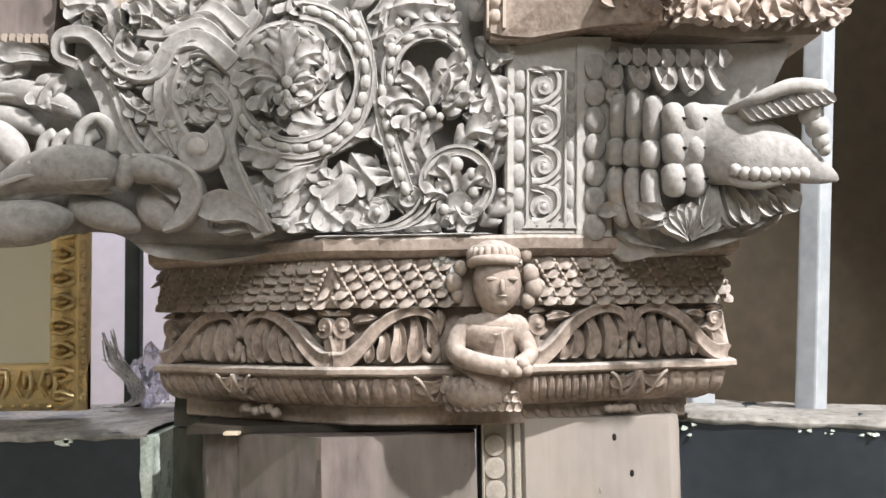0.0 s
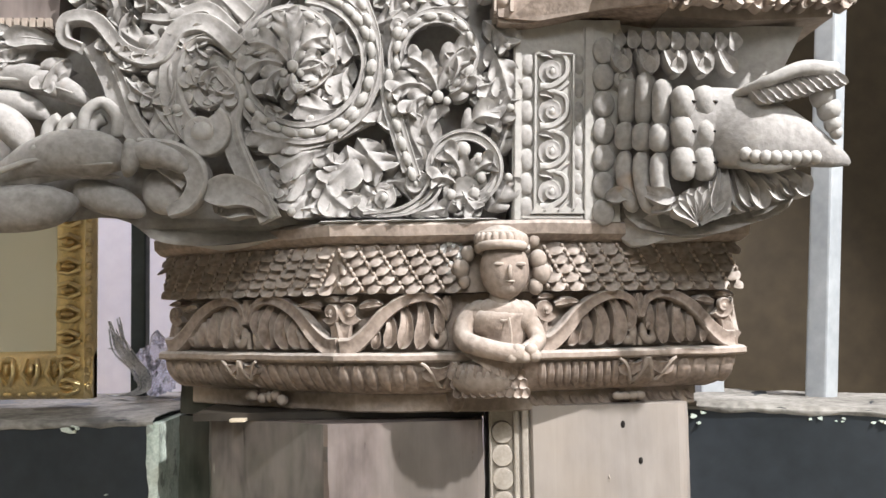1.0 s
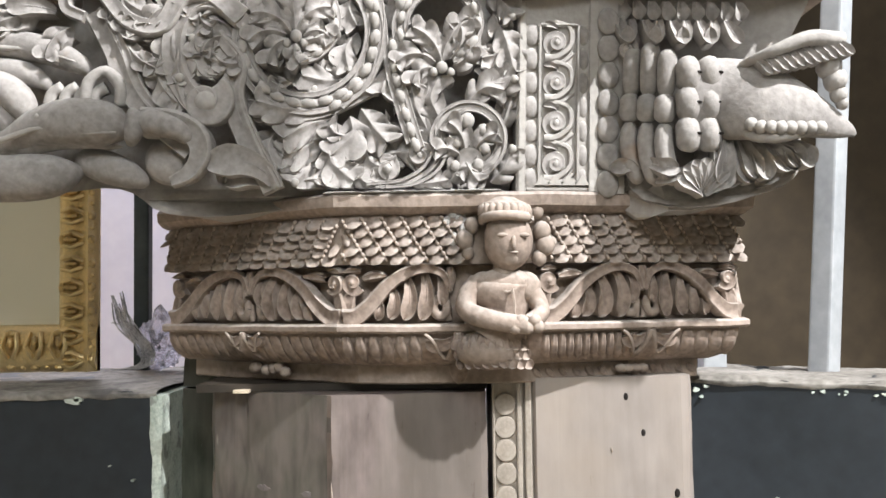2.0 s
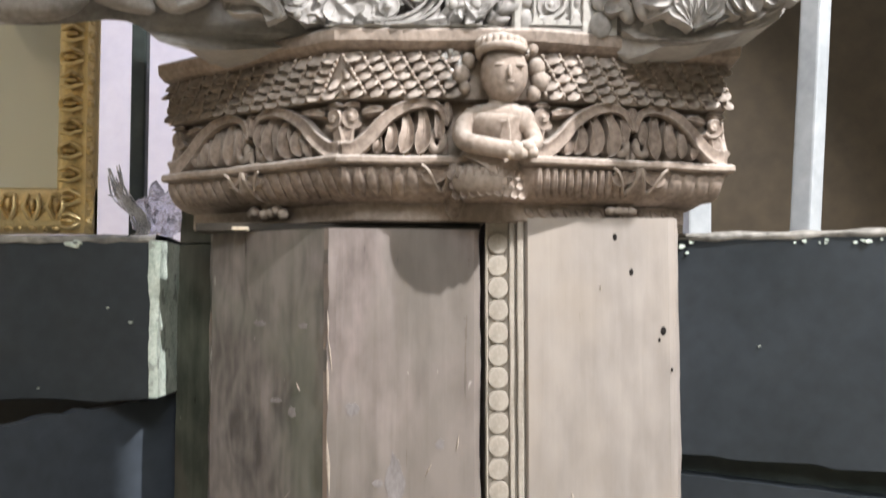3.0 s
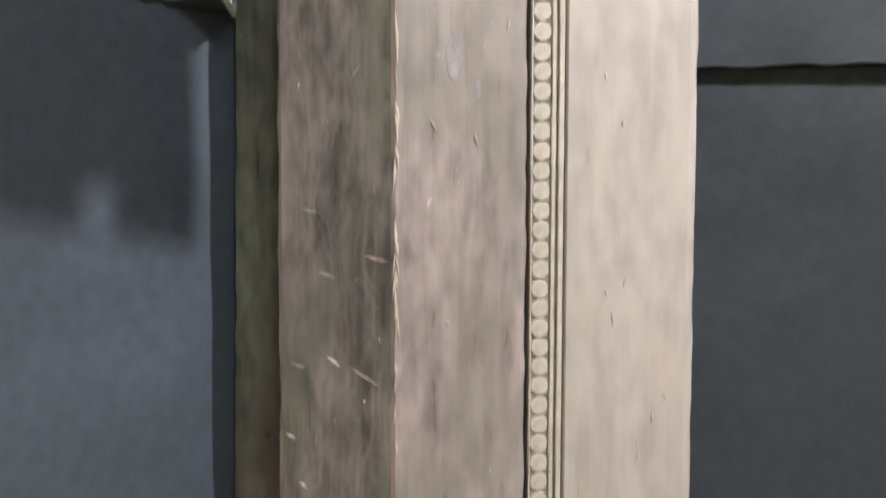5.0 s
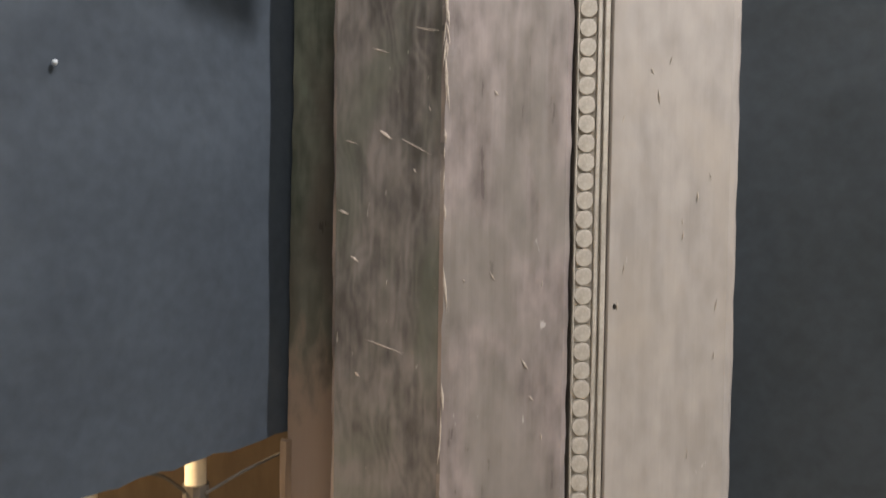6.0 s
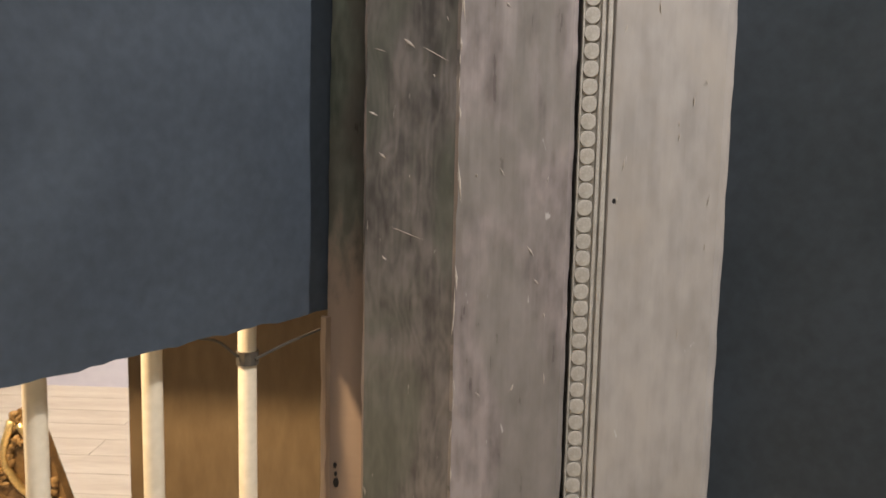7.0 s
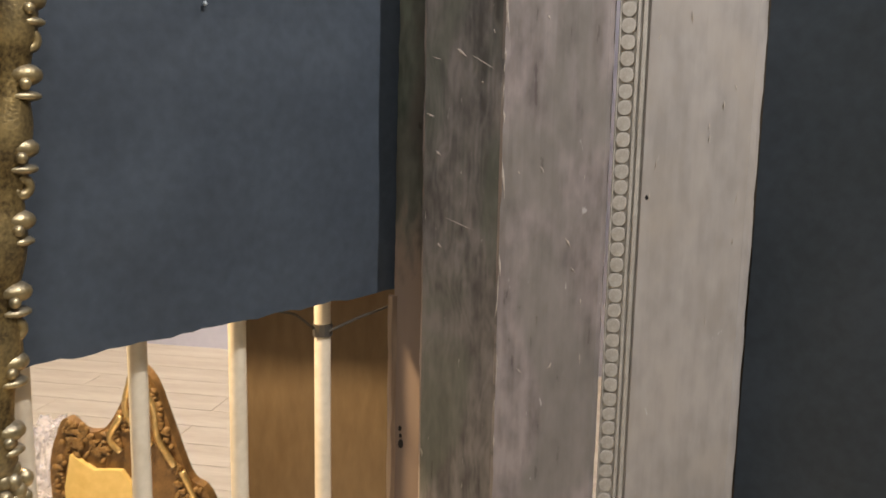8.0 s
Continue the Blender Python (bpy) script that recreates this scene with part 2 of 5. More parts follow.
# ---- mesh helpers ----
def thing(name, label, category, group="", at=(0, 0, 0), kind=""):
    ob = new(name)
    ob.location = at
    ob.empty_display_size = 0.05
    return tagged(ob, label, category, group, kind)


def part(name, bm, mat, parent=None, label="", smooth=False, angle=None):
    bmesh.ops.recalc_face_normals(bm, faces=bm.faces)
    me = bpy.data.meshes.new(name)
    bm.to_mesh(me)
    bm.free()
    me.materials.append(mat)
    if smooth:
        me.shade_smooth()
        if angle:
            me.set_sharp_from_angle(angle=radians(angle))
    ob = new(name, me)
    if parent:
        ob.parent = parent
        ob.matrix_parent_inverse = Matrix.Translation(-parent.location)
    return tagged(ob, label)


def solid(name, bm, mat, label, category="", kind="", group=""):
    return tagged(part(name, bm, mat), label, category, group, kind)


def box(bm, x0, x1, y0, y1, z0, z1, bevel=0.0):
    v = [bm.verts.new((x, y, z)) for x in (x0, x1) for y in (y0, y1) for z in (z0, z1)]
    made = [bm.faces.new([v[k] for k in q]) for q in ((0, 1, 3, 2), (4, 6, 7, 5), (0, 4, 5, 1), (2, 3, 7, 6), (0, 2, 6, 4), (1, 5, 7, 3))]
    if bevel:
        edges = list({e for f in made for e in f.edges})
        bmesh.ops.bevel(bm, geom=edges, offset=bevel, segments=2, affect="EDGES", profile=0.6)
    return bm


def prism(bm, plan, z0, z1, steps=1, shake=0.0, seed=0.0, lift=None, only=None):
    """An upright prism over a plan of (x, y); shake makes its upright edges uneven."""
    rings = []
    for k in range(steps + 1):
        z = z0 + (z1 - z0) * k / steps
        ring = []
        for j, (x, y) in enumerate(plan):
            dx = dy = 0.0
            if shake and (only is None or j in only):
                dx = shake * noise.noise((seed + j * 7.1, z * 24, 0.3)) + 0.5 * shake * noise.noise((seed + j * 3.7, z * 90, 1.3))
                dy = shake * noise.noise((seed + j * 5.3, z * 24, 4.3))
            ring.append(bm.verts.new((x + dx, y + dy, z + (lift(x, y, k / steps) if lift else 0.0))))
        rings.append(ring)
    n = len(plan)
    for a, b in zip(rings, rings[1:]):
        for j in range(n):
            bm.faces.new((a[j], a[(j + 1) % n], b[(j + 1) % n], b[j]))
    bm.faces.new(rings[0])
    bm.faces.new(rings[-1])
    return bm


def ball(bm, c, r, seg=8, rings=5, turn=None):
    """An ellipsoid at c with the half-axes r."""
    c, r = Vector(c), Vector(r)
    put = (lambda p: c + (turn @ Vector((p[0] * r.x, p[1] * r.y, p[2] * r.z)))) if turn else (lambda p: c + Vector((p[0] * r.x, p[1] * r.y, p[2] * r.z)))
    top, low = bm.verts.new(put((0, 0, 1))), bm.verts.new(put((0, 0, -1)))
    loops = []
    for k in range(1, rings):
        a = math.pi * k / rings
        loops.append([bm.verts.new(put((math.sin(a) * math.cos(2 * math.pi * j / seg), math.sin(a) * math.sin(2 * math.pi * j / seg), math.cos(a)))) for j in range(seg)])
    for j in range(seg):
        k = (j + 1) % seg
        bm.faces.new((top, loops[0][j], loops[0][k]))
        bm.faces.new((low, loops[-1][k], loops[-1][j]))
        for a, b in zip(loops, loops[1:]):
            bm.faces.new((a[j], b[j], b[k], a[k]))


def tube(bm, pts, radius, seg=6, flat=1.0, closed=True):
    """A round bar along points; radius is a number or a function of 0..1."""
    pts = [Vector(p) for p in pts]
    rings, n = [], len(pts)
    side = None
    for k, p in enumerate(pts):
        d = (pts[min(k + 1, n - 1)] - pts[max(k - 1, 0)]).normalized()
        ref = Vector((0, 1, 0)) if abs(d.y) < 0.9 else Vector((1, 0, 0))
        a = d.cross(ref).normalized()
        b = a.cross(d).normalized()
        r = radius(k / (n - 1)) if callable(radius) else radius
        rings.append([bm.verts.new(p + a * math.cos(2 * math.pi * j / seg) * r + b * math.sin(2 * math.pi * j / seg) * r * flat) for j in range(seg)])
    for a, b in zip(rings, rings[1:]):
        for j in range(seg):
            bm.faces.new((a[j], a[(j + 1) % seg], b[(j + 1) % seg], b[j]))
    if closed:
        bm.faces.new(rings[0])
        bm.faces.new(rings[-1])


def smooth_line(pts, n=24):
    """A soft curve through a few points, any number of coordinates."""
    pts = [np.array(p, float) for p in pts]
    pts = [2 * pts[0] - pts[1], *pts, 2 * pts[-1] - pts[-2]]
    out, spans = [], len(pts) - 3
    for k in range(n + 1):
        s = min(k / n * spans, spans - 1e-6)
        i, f = int(s), s - int(s)
        a, b, c, d = pts[i:i + 4]
        out.append(0.5 * (2 * b + (c - a) * f + (2 * a - 5 * b + 4 * c - d) * f * f + (3 * b - a - 3 * c + d) * f ** 3))
    return out


# Carvings are laid out on a drawing grid of about half a millimetre: u to the right, v down, h out of the wood.
# The ends of the brackets lean forward out of the wall; they narrow with it so that the design keeps its reach.
def soft_step(a, b, u):
    f = min(1.0, max(0.0, (u - a) / (b - a)))
    return f * f * (3 - 2 * f)


def lay(u, v, h=0.0):
    lean = 0.042 * soft_step(620, 330, u) + 0.046 * soft_step(1060, 1180, u)
    k = (0.845 - lean) / 0.845
    x = -0.035 + 0.000525 * (u - 800) - 0.000016 * (v - 310)
    z = 1.711 + 0.009 * soft_step(432, 412, v) - 0.000538 * (v - 310) - 0.00001 * (u - 800)
    return Vector((-0.057 + (x + 0.057) * k, -0.03 - lean - h, 1.542 + (z - 1.542) * k))


def above_foot(u, v, h=0.0):
    """The drawing grid, closed along the straight foot of the bracket."""
    return lay(u, min(v, 408 + 0.1 * max(0.0, v - 408)), h)


def leaf(bm, put, u, v, angle, length, width, h=0.0, rise=0.012, curl=0.25, groove=0.45, tip=0.0, cup=True):
    """A carved leaf from (u, v), angle in degrees on the drawing (0 right, 90 up), bending by curl, its tip lifted.
    A cupped leaf is scooped out between crisp rims, with a faint vein and a blunt tip; the other kind is a plain ridged one."""
    across = (-1.0, -0.93, -0.72, -0.4, -0.1, 0.0, 0.1, 0.4, 0.72, 0.93, 1.0) if cup else (-1.0, -0.97, -0.75, -0.45, -0.15, 0.15, 0.45, 0.75, 0.97, 1.0)
    nu = 15 if cup else 8
    grid = []
    a = radians(angle)
    x, y = u, v
    step = length / nu
    for i in range(nu + 1):
        f = i / nu
        w = width * (math.sin(math.pi * min(1, f * 0.88 + 0.12)) ** 0.7) * 0.5 + 0.3
        if cup:
            w = width * 0.5 * (0.42 + 0.58 * min(1.0, f * 1.5)) * math.sqrt(max(0.03, 1 - max(0.0, (f - 0.6) / 0.4) ** 2.2))
        row = []
        for q in across:
            p = abs(q)
            if cup:
                height = rise * (0.5 + 0.42 * p ** 2 + 0.1 * (p < 0.05) * (1 - f)) + rise * 0.6 * math.sin(math.pi * f)
            else:
                height = rise * math.sqrt(max(0.0, 1 - p * p * 0.9)) - rise * groove * math.exp(-(q * 3.2) ** 2)
            height += h + tip * f * f - (0.02 if p == 1.0 else 0.0)
            row.append(bm.verts.new(put(x - math.sin(a) * w * q, y - math.cos(a) * w * q, height)))
        grid.append(row)
        x += math.cos(a) * step
        y -= math.sin(a) * step
        a += curl / nu * 2
    for r0, r1 in zip(grid, grid[1:]):
        for j in range(len(across) - 1):
            bm.faces.new((r0[j], r0[j + 1], r1[j + 1], r1[j]))
    return bm


def shingle(put, u, v, angle, length, width, h, lift):
    """A rounded overlapping scale: it hangs from (u, v), its free lower edge stands proud."""
    bm = bmesh.new()
    a = radians(angle)
    grid = []
    for i in range(7):
        f = i / 6
        w = width * 0.5 * (0.80 + 0.2 * f if f < 0.6 else math.sqrt(max(0.02, 1 - ((f - 0.6) / 0.42) ** 2)))
        row = []
        for q in (-1.0, -0.6, -0.2, 0.2, 0.6, 1.0):
            cx, cy = u + math.cos(a) * length * f, v - math.sin(a) * length * f
            row.append(bm.verts.new(put(cx - math.sin(a) * w * q, cy - math.cos(a) * w * q, h + lift * f ** 1.4 + 0.0016 * (1 - q * q))))
        grid.append(row)
    for r0, r1 in zip(grid, grid[1:]):
        for j in range(5):
            bm.faces.new((r0[j], r0[j + 1], r1[j + 1], r1[j]))
    rim = [grid[k][0] for k in range(7)] + grid[-1][1:] + [grid[k][-1] for k in range(5, -1, -1)]
    low = [bm.verts.new(p.co + Vector((0, 0.012, 0.002))) for p in rim]
    for k in range(len(rim) - 1):
        bm.faces.new((rim[k], rim[k + 1], low[k + 1], low[k]))
    return bm


def band(bm, pts, wide, out):
    """A carved stem: a gouged hollow between a proud ridge and a low one; wide is a function of 0..1."""
    prof = ((-1.0, -1.4), (-1.0, 0.0), (-0.9, 0.42), (-0.7, 0.58), (-0.46, 0.44), (-0.12, 0.24), (0.28, 0.2), (0.64, 0.3), (0.88, 0.34), (1.0, 0.06), (1.0, -1.4))
    pts = [Vector(p) for p in pts]
    n, rings = len(pts), []
    for k, p in enumerate(pts):
        d = (pts[min(k + 1, n - 1)] - pts[max(k - 1, 0)]).normalized()
        side = d.cross(out).normalized()
        w = wide(k / (n - 1))
        rings.append([bm.verts.new(p + side * (a * w) + out * (b * w)) for a, b in prof])
    for r0, r1 in zip(rings, rings[1:]):
        for j in range(len(prof) - 1):
            bm.faces.new((r0[j], r0[j + 1], r1[j + 1], r1[j]))
    bm.faces.new(rings[0])
    bm.faces.new(rings[-1])


def acanthus(bm, put, pts, width, lobes, h=0.0, rise=0.012, tip=0.008):
    """A lobed leaf along drawn points: a raised rib, scooped lobes that point forward with lifted rims, and notches cut between them."""
    across = (-1.0, -0.99, -0.85, -0.62, -0.4, -0.2, -0.07, 0.0, 0.07, 0.2, 0.4, 0.62, 0.85, 0.99, 1.0)
    steps = lobes * 7
    line = smooth_line(pts, steps)
    grid = []
    for i, p in enumerate(line):
        f = i / steps
        a, b = line[max(i - 1, 0)], line[min(i + 1, steps)]
        dx, dy = b[0] - a[0], b[1] - a[1]
        d = math.hypot(dx, dy) or 1.0
        dx, dy = dx / d, dy / d
        lobe = abs(math.sin(math.pi * min(f * lobes * 0.94 + 0.06, lobes - 0.5))) ** 0.55
        w = width * 0.5 * (0.5 + 0.5 * math.sin(math.pi * min(1.0, 0.15 + f * 0.62))) * (0.56 + 0.44 * lobe) * math.sqrt(max(0.02, 1 - max(0.0, (f - 0.72) / 0.28) ** 2))
        row = []
        for q in across:
            c = abs(q)
            z = h + tip * f * f + rise * (0.4 * math.exp(-(q * 5) ** 2) + 0.3 + 0.5 * lobe * c * c - 0.5 * (1 - lobe) * c) + rise * 0.5 * math.sin(math.pi * f)
            if c == 1.0:
                z -= 0.016
            lead = w * 0.75 * c ** 1.5
            row.append(bm.verts.new(put(p[0] + dx * lead + dy * w * q, p[1] + dy * lead - dx * w * q, z)))
        grid.append(row)
    for r0, r1 in zip(grid, grid[1:]):
        for j in range(len(across) - 1):
            bm.faces.new((r0[j], r0[j + 1], r1[j + 1], r1[j]))
    return bm


def leaf_part(parent, mat, put, u, v, angle, length, width, h=0.0, rise=0.012, curl=0.25, groove=0.3, tip=0.0, name="leaf", cup=True):
    """One carved leaf as a part of its own: lobed, or plain and ridged."""
    if not cup:
        return part(name, leaf(bmesh.new(), put, u, v, angle, length, width, h, rise, curl, groove, tip, False), mat, parent, "", True, 42)
    pts, a, x, y = [(u, v)], radians(angle), u, v
    for k in range(5):
        x, y, a = x + math.cos(a) * length / 5, y - math.sin(a) * length / 5, a + curl * 0.5
        pts.append((x, y))
    return part(name, acanthus(bmesh.new(), put, pts, width * 1.35, max(2, round(length / 30)), h, rise, tip), mat, parent, "", True, 50)


def spoon_part(parent, mat, put, *args, name="leaf"):
    """One smooth scooped leaf as a part of its own."""
    return part(name, leaf(bmesh.new(), put, *args), mat, parent, "", True, 42)


def vine(bm, put, pts, r0, r1, h=0.01, n=26, seg=6, squash=1.0, fluted=False):
    """A tapering stem on the drawing, round or fluted; half widths in metres."""
    line = [put(p[0], p[1], h + (p[2] if len(p) > 2 else 0.0)) for p in smooth_line(pts, n)]
    if fluted:
        out = (put(100, 10, 0.01) - put(100, 10, 0.0)).normalized()
        band(bm, line, lambda f: r0 + (r1 - r0) * f, out)
    else:
        tube(bm, line, lambda f: r0 + (r1 - r0) * f, seg, squash)


def frond(parent, mat, put, pts, size, n, h=0.0):
    """An acanthus frond: a lobed leaf along drawn points, a smaller one splitting off its middle and a curled tip."""
    main = part("acanthus_frond", acanthus(bmesh.new(), put, pts, size * 1.55, max(2, n), h, 0.0105, rng.uniform(0.004, 0.012)), mat, parent, "", True, 50)
    (x0, y0), (x1, y1), (x2, y2) = pts[0][:2], pts[1][:2], pts[-1][:2]
    side = 1 if rng.random() < 0.5 else -1
    dx, dy = (x2 - x1) * 0.7 + side * (y2 - y1) * 0.8, (y2 - y1) * 0.7 - side * (x2 - x1) * 0.8
    part("lobe", acanthus(bmesh.new(), put, [(x1, y1), (x1 + dx * 0.5, y1 + dy * 0.5), (x1 + dx * 0.8 + dy * 0.25 * side, y1 + dy * 0.8 - dx * 0.25 * side)], size * 1.1, 2, h - 0.004, 0.012, 0.008), mat, main, "", True, 50)
    if rng.random() < 0.3:
        bm = bmesh.new()
        ball(bm, put(x2, y2, h + 0.015), (0.0042, 0.004, 0.0042), 7, 5)
        part("curled_tip", bm, mat, main, "", True)
    return main


def spiral_points(cu, cv, ra, rb, a0, a1, n=40):
    return [(cu + (ra + (rb - ra) * k / n) * math.cos(radians(a0 + (a1 - a0) * k / n)), cv - (ra + (rb - ra) * k / n) * math.sin(radians(a0 + (a1 - a0) * k / n))) for k in range(n + 1)]


def spiral(bm, put, cu, cv, ra, rb, a0, a1, r0, r1, h=0.01, n=40, seg=6):
    """A volute: a fluted band that winds in from ra to rb, rising a little to its eye."""
    pts = spiral_points(cu, cv, ra, rb, a0, a1, n)
    out = (put(cu, cv, 0.01) - put(cu, cv, 0.0)).normalized()
    band(bm, [put(p[0], p[1], h + 0.004 * (1 - k / n)) for k, p in enumerate(pts)], lambda f: r0 + (r1 - r0) * f, out)
    ball(bm, put(cu, cv, h + 0.002), (r0 * 1.3, r0 * 1.3, r0 * 1.3), 8, 6)


def bead_chain(bm, put, pts, r, gap, h):
    """Oval beads strung along drawn points."""
    walked, last = 0.0, pts[0]
    nxt = gap / 2
    for p in pts[1:]:
        d = math.hypot(p[0] - last[0], p[1] - last[1])
        walked += d
        if walked >= nxt:
            ang = math.atan2(-(p[1] - last[1]), p[0] - last[0])
            ball(bm, put(p[0], p[1], h), (r * 1.55, r * 0.8, r * 0.9), 8, 6, Euler((0, -ang, 0)).to_matrix())
            nxt += gap
        last = p


# ---- room ----
FLOOR = -0.30
room_floor = solid("floor", box(bmesh.new(), -3.2, 3.0, -3.4, 2.4, FLOOR - 0.1, FLOOR - 0.006), M_JOINT, "pale plank floor of the shop with dark joints", kind="structure")
solid("ceiling", box(bmesh.new(), -3.2, 3.0, -3.4, 2.4, 3.1, 3.2), M_WHITE, "white painted ceiling of the shop", kind="structure")
solid("wall_south", box(bmesh.new(), -3.2, 3.0, -3.5, -3.4, FLOOR, 3.1), M_CREAM, "cream painted wall of the shop", kind="structure")
solid("wall_west", box(bmesh.new(), -3.3, -3.2, -3.4, 2.4, FLOOR, 3.1), M_CREAM, "cream painted side wall of the shop", kind="structure")
solid("wall_east", box(bmesh.new(), 3.0, 3.1, -3.4, 2.4, FLOOR, 3.1), M_CREAM, "cream painted side wall of the shop", kind="structure")
solid("wall_north", box(bmesh.new(), -3.2, 3.0, 2.4, 2.5, FLOOR, 3.1), M_LAVENDER, "pale lavender back wall of the shop", kind="structure")
solid("partition_wall", box(bmesh.new(), 0.12, 2.0, 0.72, 0.76, FLOOR, 3.1), M_BROWN, "brown painted partition behind the metal post", kind="structure")

# ---- half walls, panel, side board ----
def sheet_prism(bm, base, along, length, thick, z0, z1, n=40, m=14, rough=0.0, drop0=0.0, drop1=0.0, seed=0.0):
    """An upright slab from base along a plan direction: its front uneven by rough, its lower and upper edge falling by drop0 and drop1."""
    d = Vector((along[0], along[1], 0)).normalized()
    back = Vector((-d.y, d.x, 0))
    if back.y < 0:
        back = -back
    grid = []
    for i in range(n + 1):
        col = []
        for j in range(m + 1):
            f, g = i / n, j / m
            z = z0 + (z1 - z0) * g - f * (drop0 * (1 - g) + drop1 * g)
            p = Vector((base[0], base[1], 0)) + d * (length * f)
            w = rough * noise.noise((p.x * 9 + seed, p.y * 9, z * 9))
            edge = 0.0
            if j in (0, m):
                edge = rough * 1.5 * noise.noise((p.x * 45 + seed, p.y * 45, z * 5 + 3))
            p = p + back * w
            p.z = z + edge
            col.append((p, bm.verts.new(p)))
        grid.append(col)
    for a, b in zip(grid, grid[1:]):
        for (p, q), (r, s) in zip(zip(a, a[1:]), zip(b, b[1:])):
            bm.faces.new((p[1], q[1], s[1], r[1]))
    rim = [c[0] for c in grid] + grid[-1][1:] + [c[-1] for c in grid[-2::-1]] + grid[0][-2:0:-1]
    far = [bm.verts.new(p + back * thick) for p, _ in rim]
    for k in range(len(rim)):
        j = (k + 1) % len(rim)
        bm.faces.new((rim[k][1], rim[j][1], far[j], far[k]))
    bm.faces.new(far)
    return bm


solid("wall_left_backing", box(bmesh.new(), -1.9, -0.36, 0.20, 0.34, 0.66, 1.302), M_BLACK, "charcoal painted wall behind the board", kind="structure")
LD = (-0.59, -0.807)
RD = (math.cos(radians(27)), -math.sin(radians(27)))
wall_left = solid("wall_left", sheet_prism(bmesh.new(), (-0.357, 0.066), (-1, 0), 1.6, 0.314, 1.305, 1.474, 60, 8, 0.003), M_BLACK, "charcoal painted parapet wall with chipped edges", kind="structure")
wall_right = solid("wall_right", sheet_prism(bmesh.new(), (0.196, 0.092), RD, 1.2, 0.17, 1.244, 1.477, 60, 8, 0.003, 0.03, 0.008, 3.0), M_BLACK, "charcoal painted parapet wall with chipped edges", kind="structure")
solid("wall_right_groove", sheet_prism(bmesh.new(), (0.20, 0.12), RD, 1.2, 0.13, 1.222, 1.2435, 40, 2, 0.0, 0.05, 0.03), M_DARKPOST, "dark recessed joint between two wall courses", kind="structure")
solid("wall_right_lower", sheet_prism(bmesh.new(), (0.196, 0.096), RD, 1.2, 0.17, FLOOR, 1.2215, 60, 30, 0.002, 0.0, 0.05, 5.0), M_BLACK, "charcoal painted lower wall", kind="structure")


def ledge(name, base, along, length, thick, z, label, fall=0.0):
    """A rough plaster top with a ragged pale lip that laps over the front."""
    bm = bmesh.new()
    d = Vector((along[0], along[1], 0)).normalized()
    back = Vector((-d.y, d.x, 0))
    if back.y < 0:
        back = -back
    n, m, rows = 90, 12, []
    for i in range(n + 1):
        f = i / n
        p0 = Vector((base[0], base[1], 0)) + d * (length * f)
        row = []
        lap = 0.001 + 0.004 * max(0.0, noise.noise((p0.x * 40, p0.y * 40, 2.0)) + 0.25)
        for zz, off in ((z - lap - 0.004, -0.001), (z - lap * 0.6, -0.004), (z - 0.001, -0.003)):
            row.append(bm.verts.new(p0 + back * off + Vector((0, 0, zz - fall * f))))
        for j in range(m + 1):
            q = p0 + back * (0.003 + (thick - 0.003) * j / m)
            hz = z + 0.002 + 0.003 * noise.noise((q.x * 14, q.y * 14, 1.0)) + 0.002 * noise.noise((q.x * 55, q.y * 55, 1.0))
            row.append(bm.verts.new(q + Vector((0, 0, hz - fall * f))))
        rows.append(row)
    for a, b in zip(rows, rows[1:]):
        for j in range(len(a) - 1):
            bm.faces.new((a[j], a[j + 1], b[j + 1], b[j]))
    return tagged(part(name, bm, M_LEDGE, None, "", True), label, kind="structure")


ledge("trim_ledge_left", (-0.352, 0.066), (-1, 0), 1.6, 0.314, 1.474, "dusty plaster top of the parapet")
ledge("trim_ledge_right", (0.19, 0.095), RD, 1.2, 0.17, 1.478, "dusty plaster top of the parapet with chipped white edge", 0.008)
# bare mint plaster along the upright ends of both walls
bm = bmesh.new()
prism(bm, [(-0.3575, 0.0625), (-0.348, 0.065), (-0.346, 0.30), (-0.356, 0.30)], 1.307, 1.47, 40, 0.0025, 2.0)
solid("trim_plaster_edge", bm, M_MINT, "ragged strip of pale mint plaster on the wall end", kind="structure")
bm = bmesh.new()
prism(bm, [(0.182, 0.09), (0.1975, 0.0905), (0.199, 0.2), (0.182, 0.2)], 1.25, 1.477, 46, 0.003, 8.0)
solid("trim_plaster_edge", bm, M_MINT, "ragged strip of pale plaster on the wall end", kind="structure")



def flake(owner, x, y, z, size, seed):
    """A ragged fleck of bare plaster where the paint has gone."""
    r = random.Random(seed)
    bm = bmesh.new()
    ring = []
    for k in range(9):
        a = 2 * math.pi * k / 9
        d = size * r.uniform(0.5, 1.2)
        ring.append((x + d * math.cos(a) * 1.3, z + d * math.sin(a) * 0.8))
    front = [bm.verts.new((p, y - 0.0015, q)) for p, q in ring]
    back = [bm.verts.new((p, y + 0.004, q)) for p, q in ring]
    bm.faces.new(front)
    for k in range(9):
        bm.faces.new((front[k], front[(k + 1) % 9], back[(k + 1) % 9], back[k]))
    part("paint_chip", bm, M_MINT, owner)


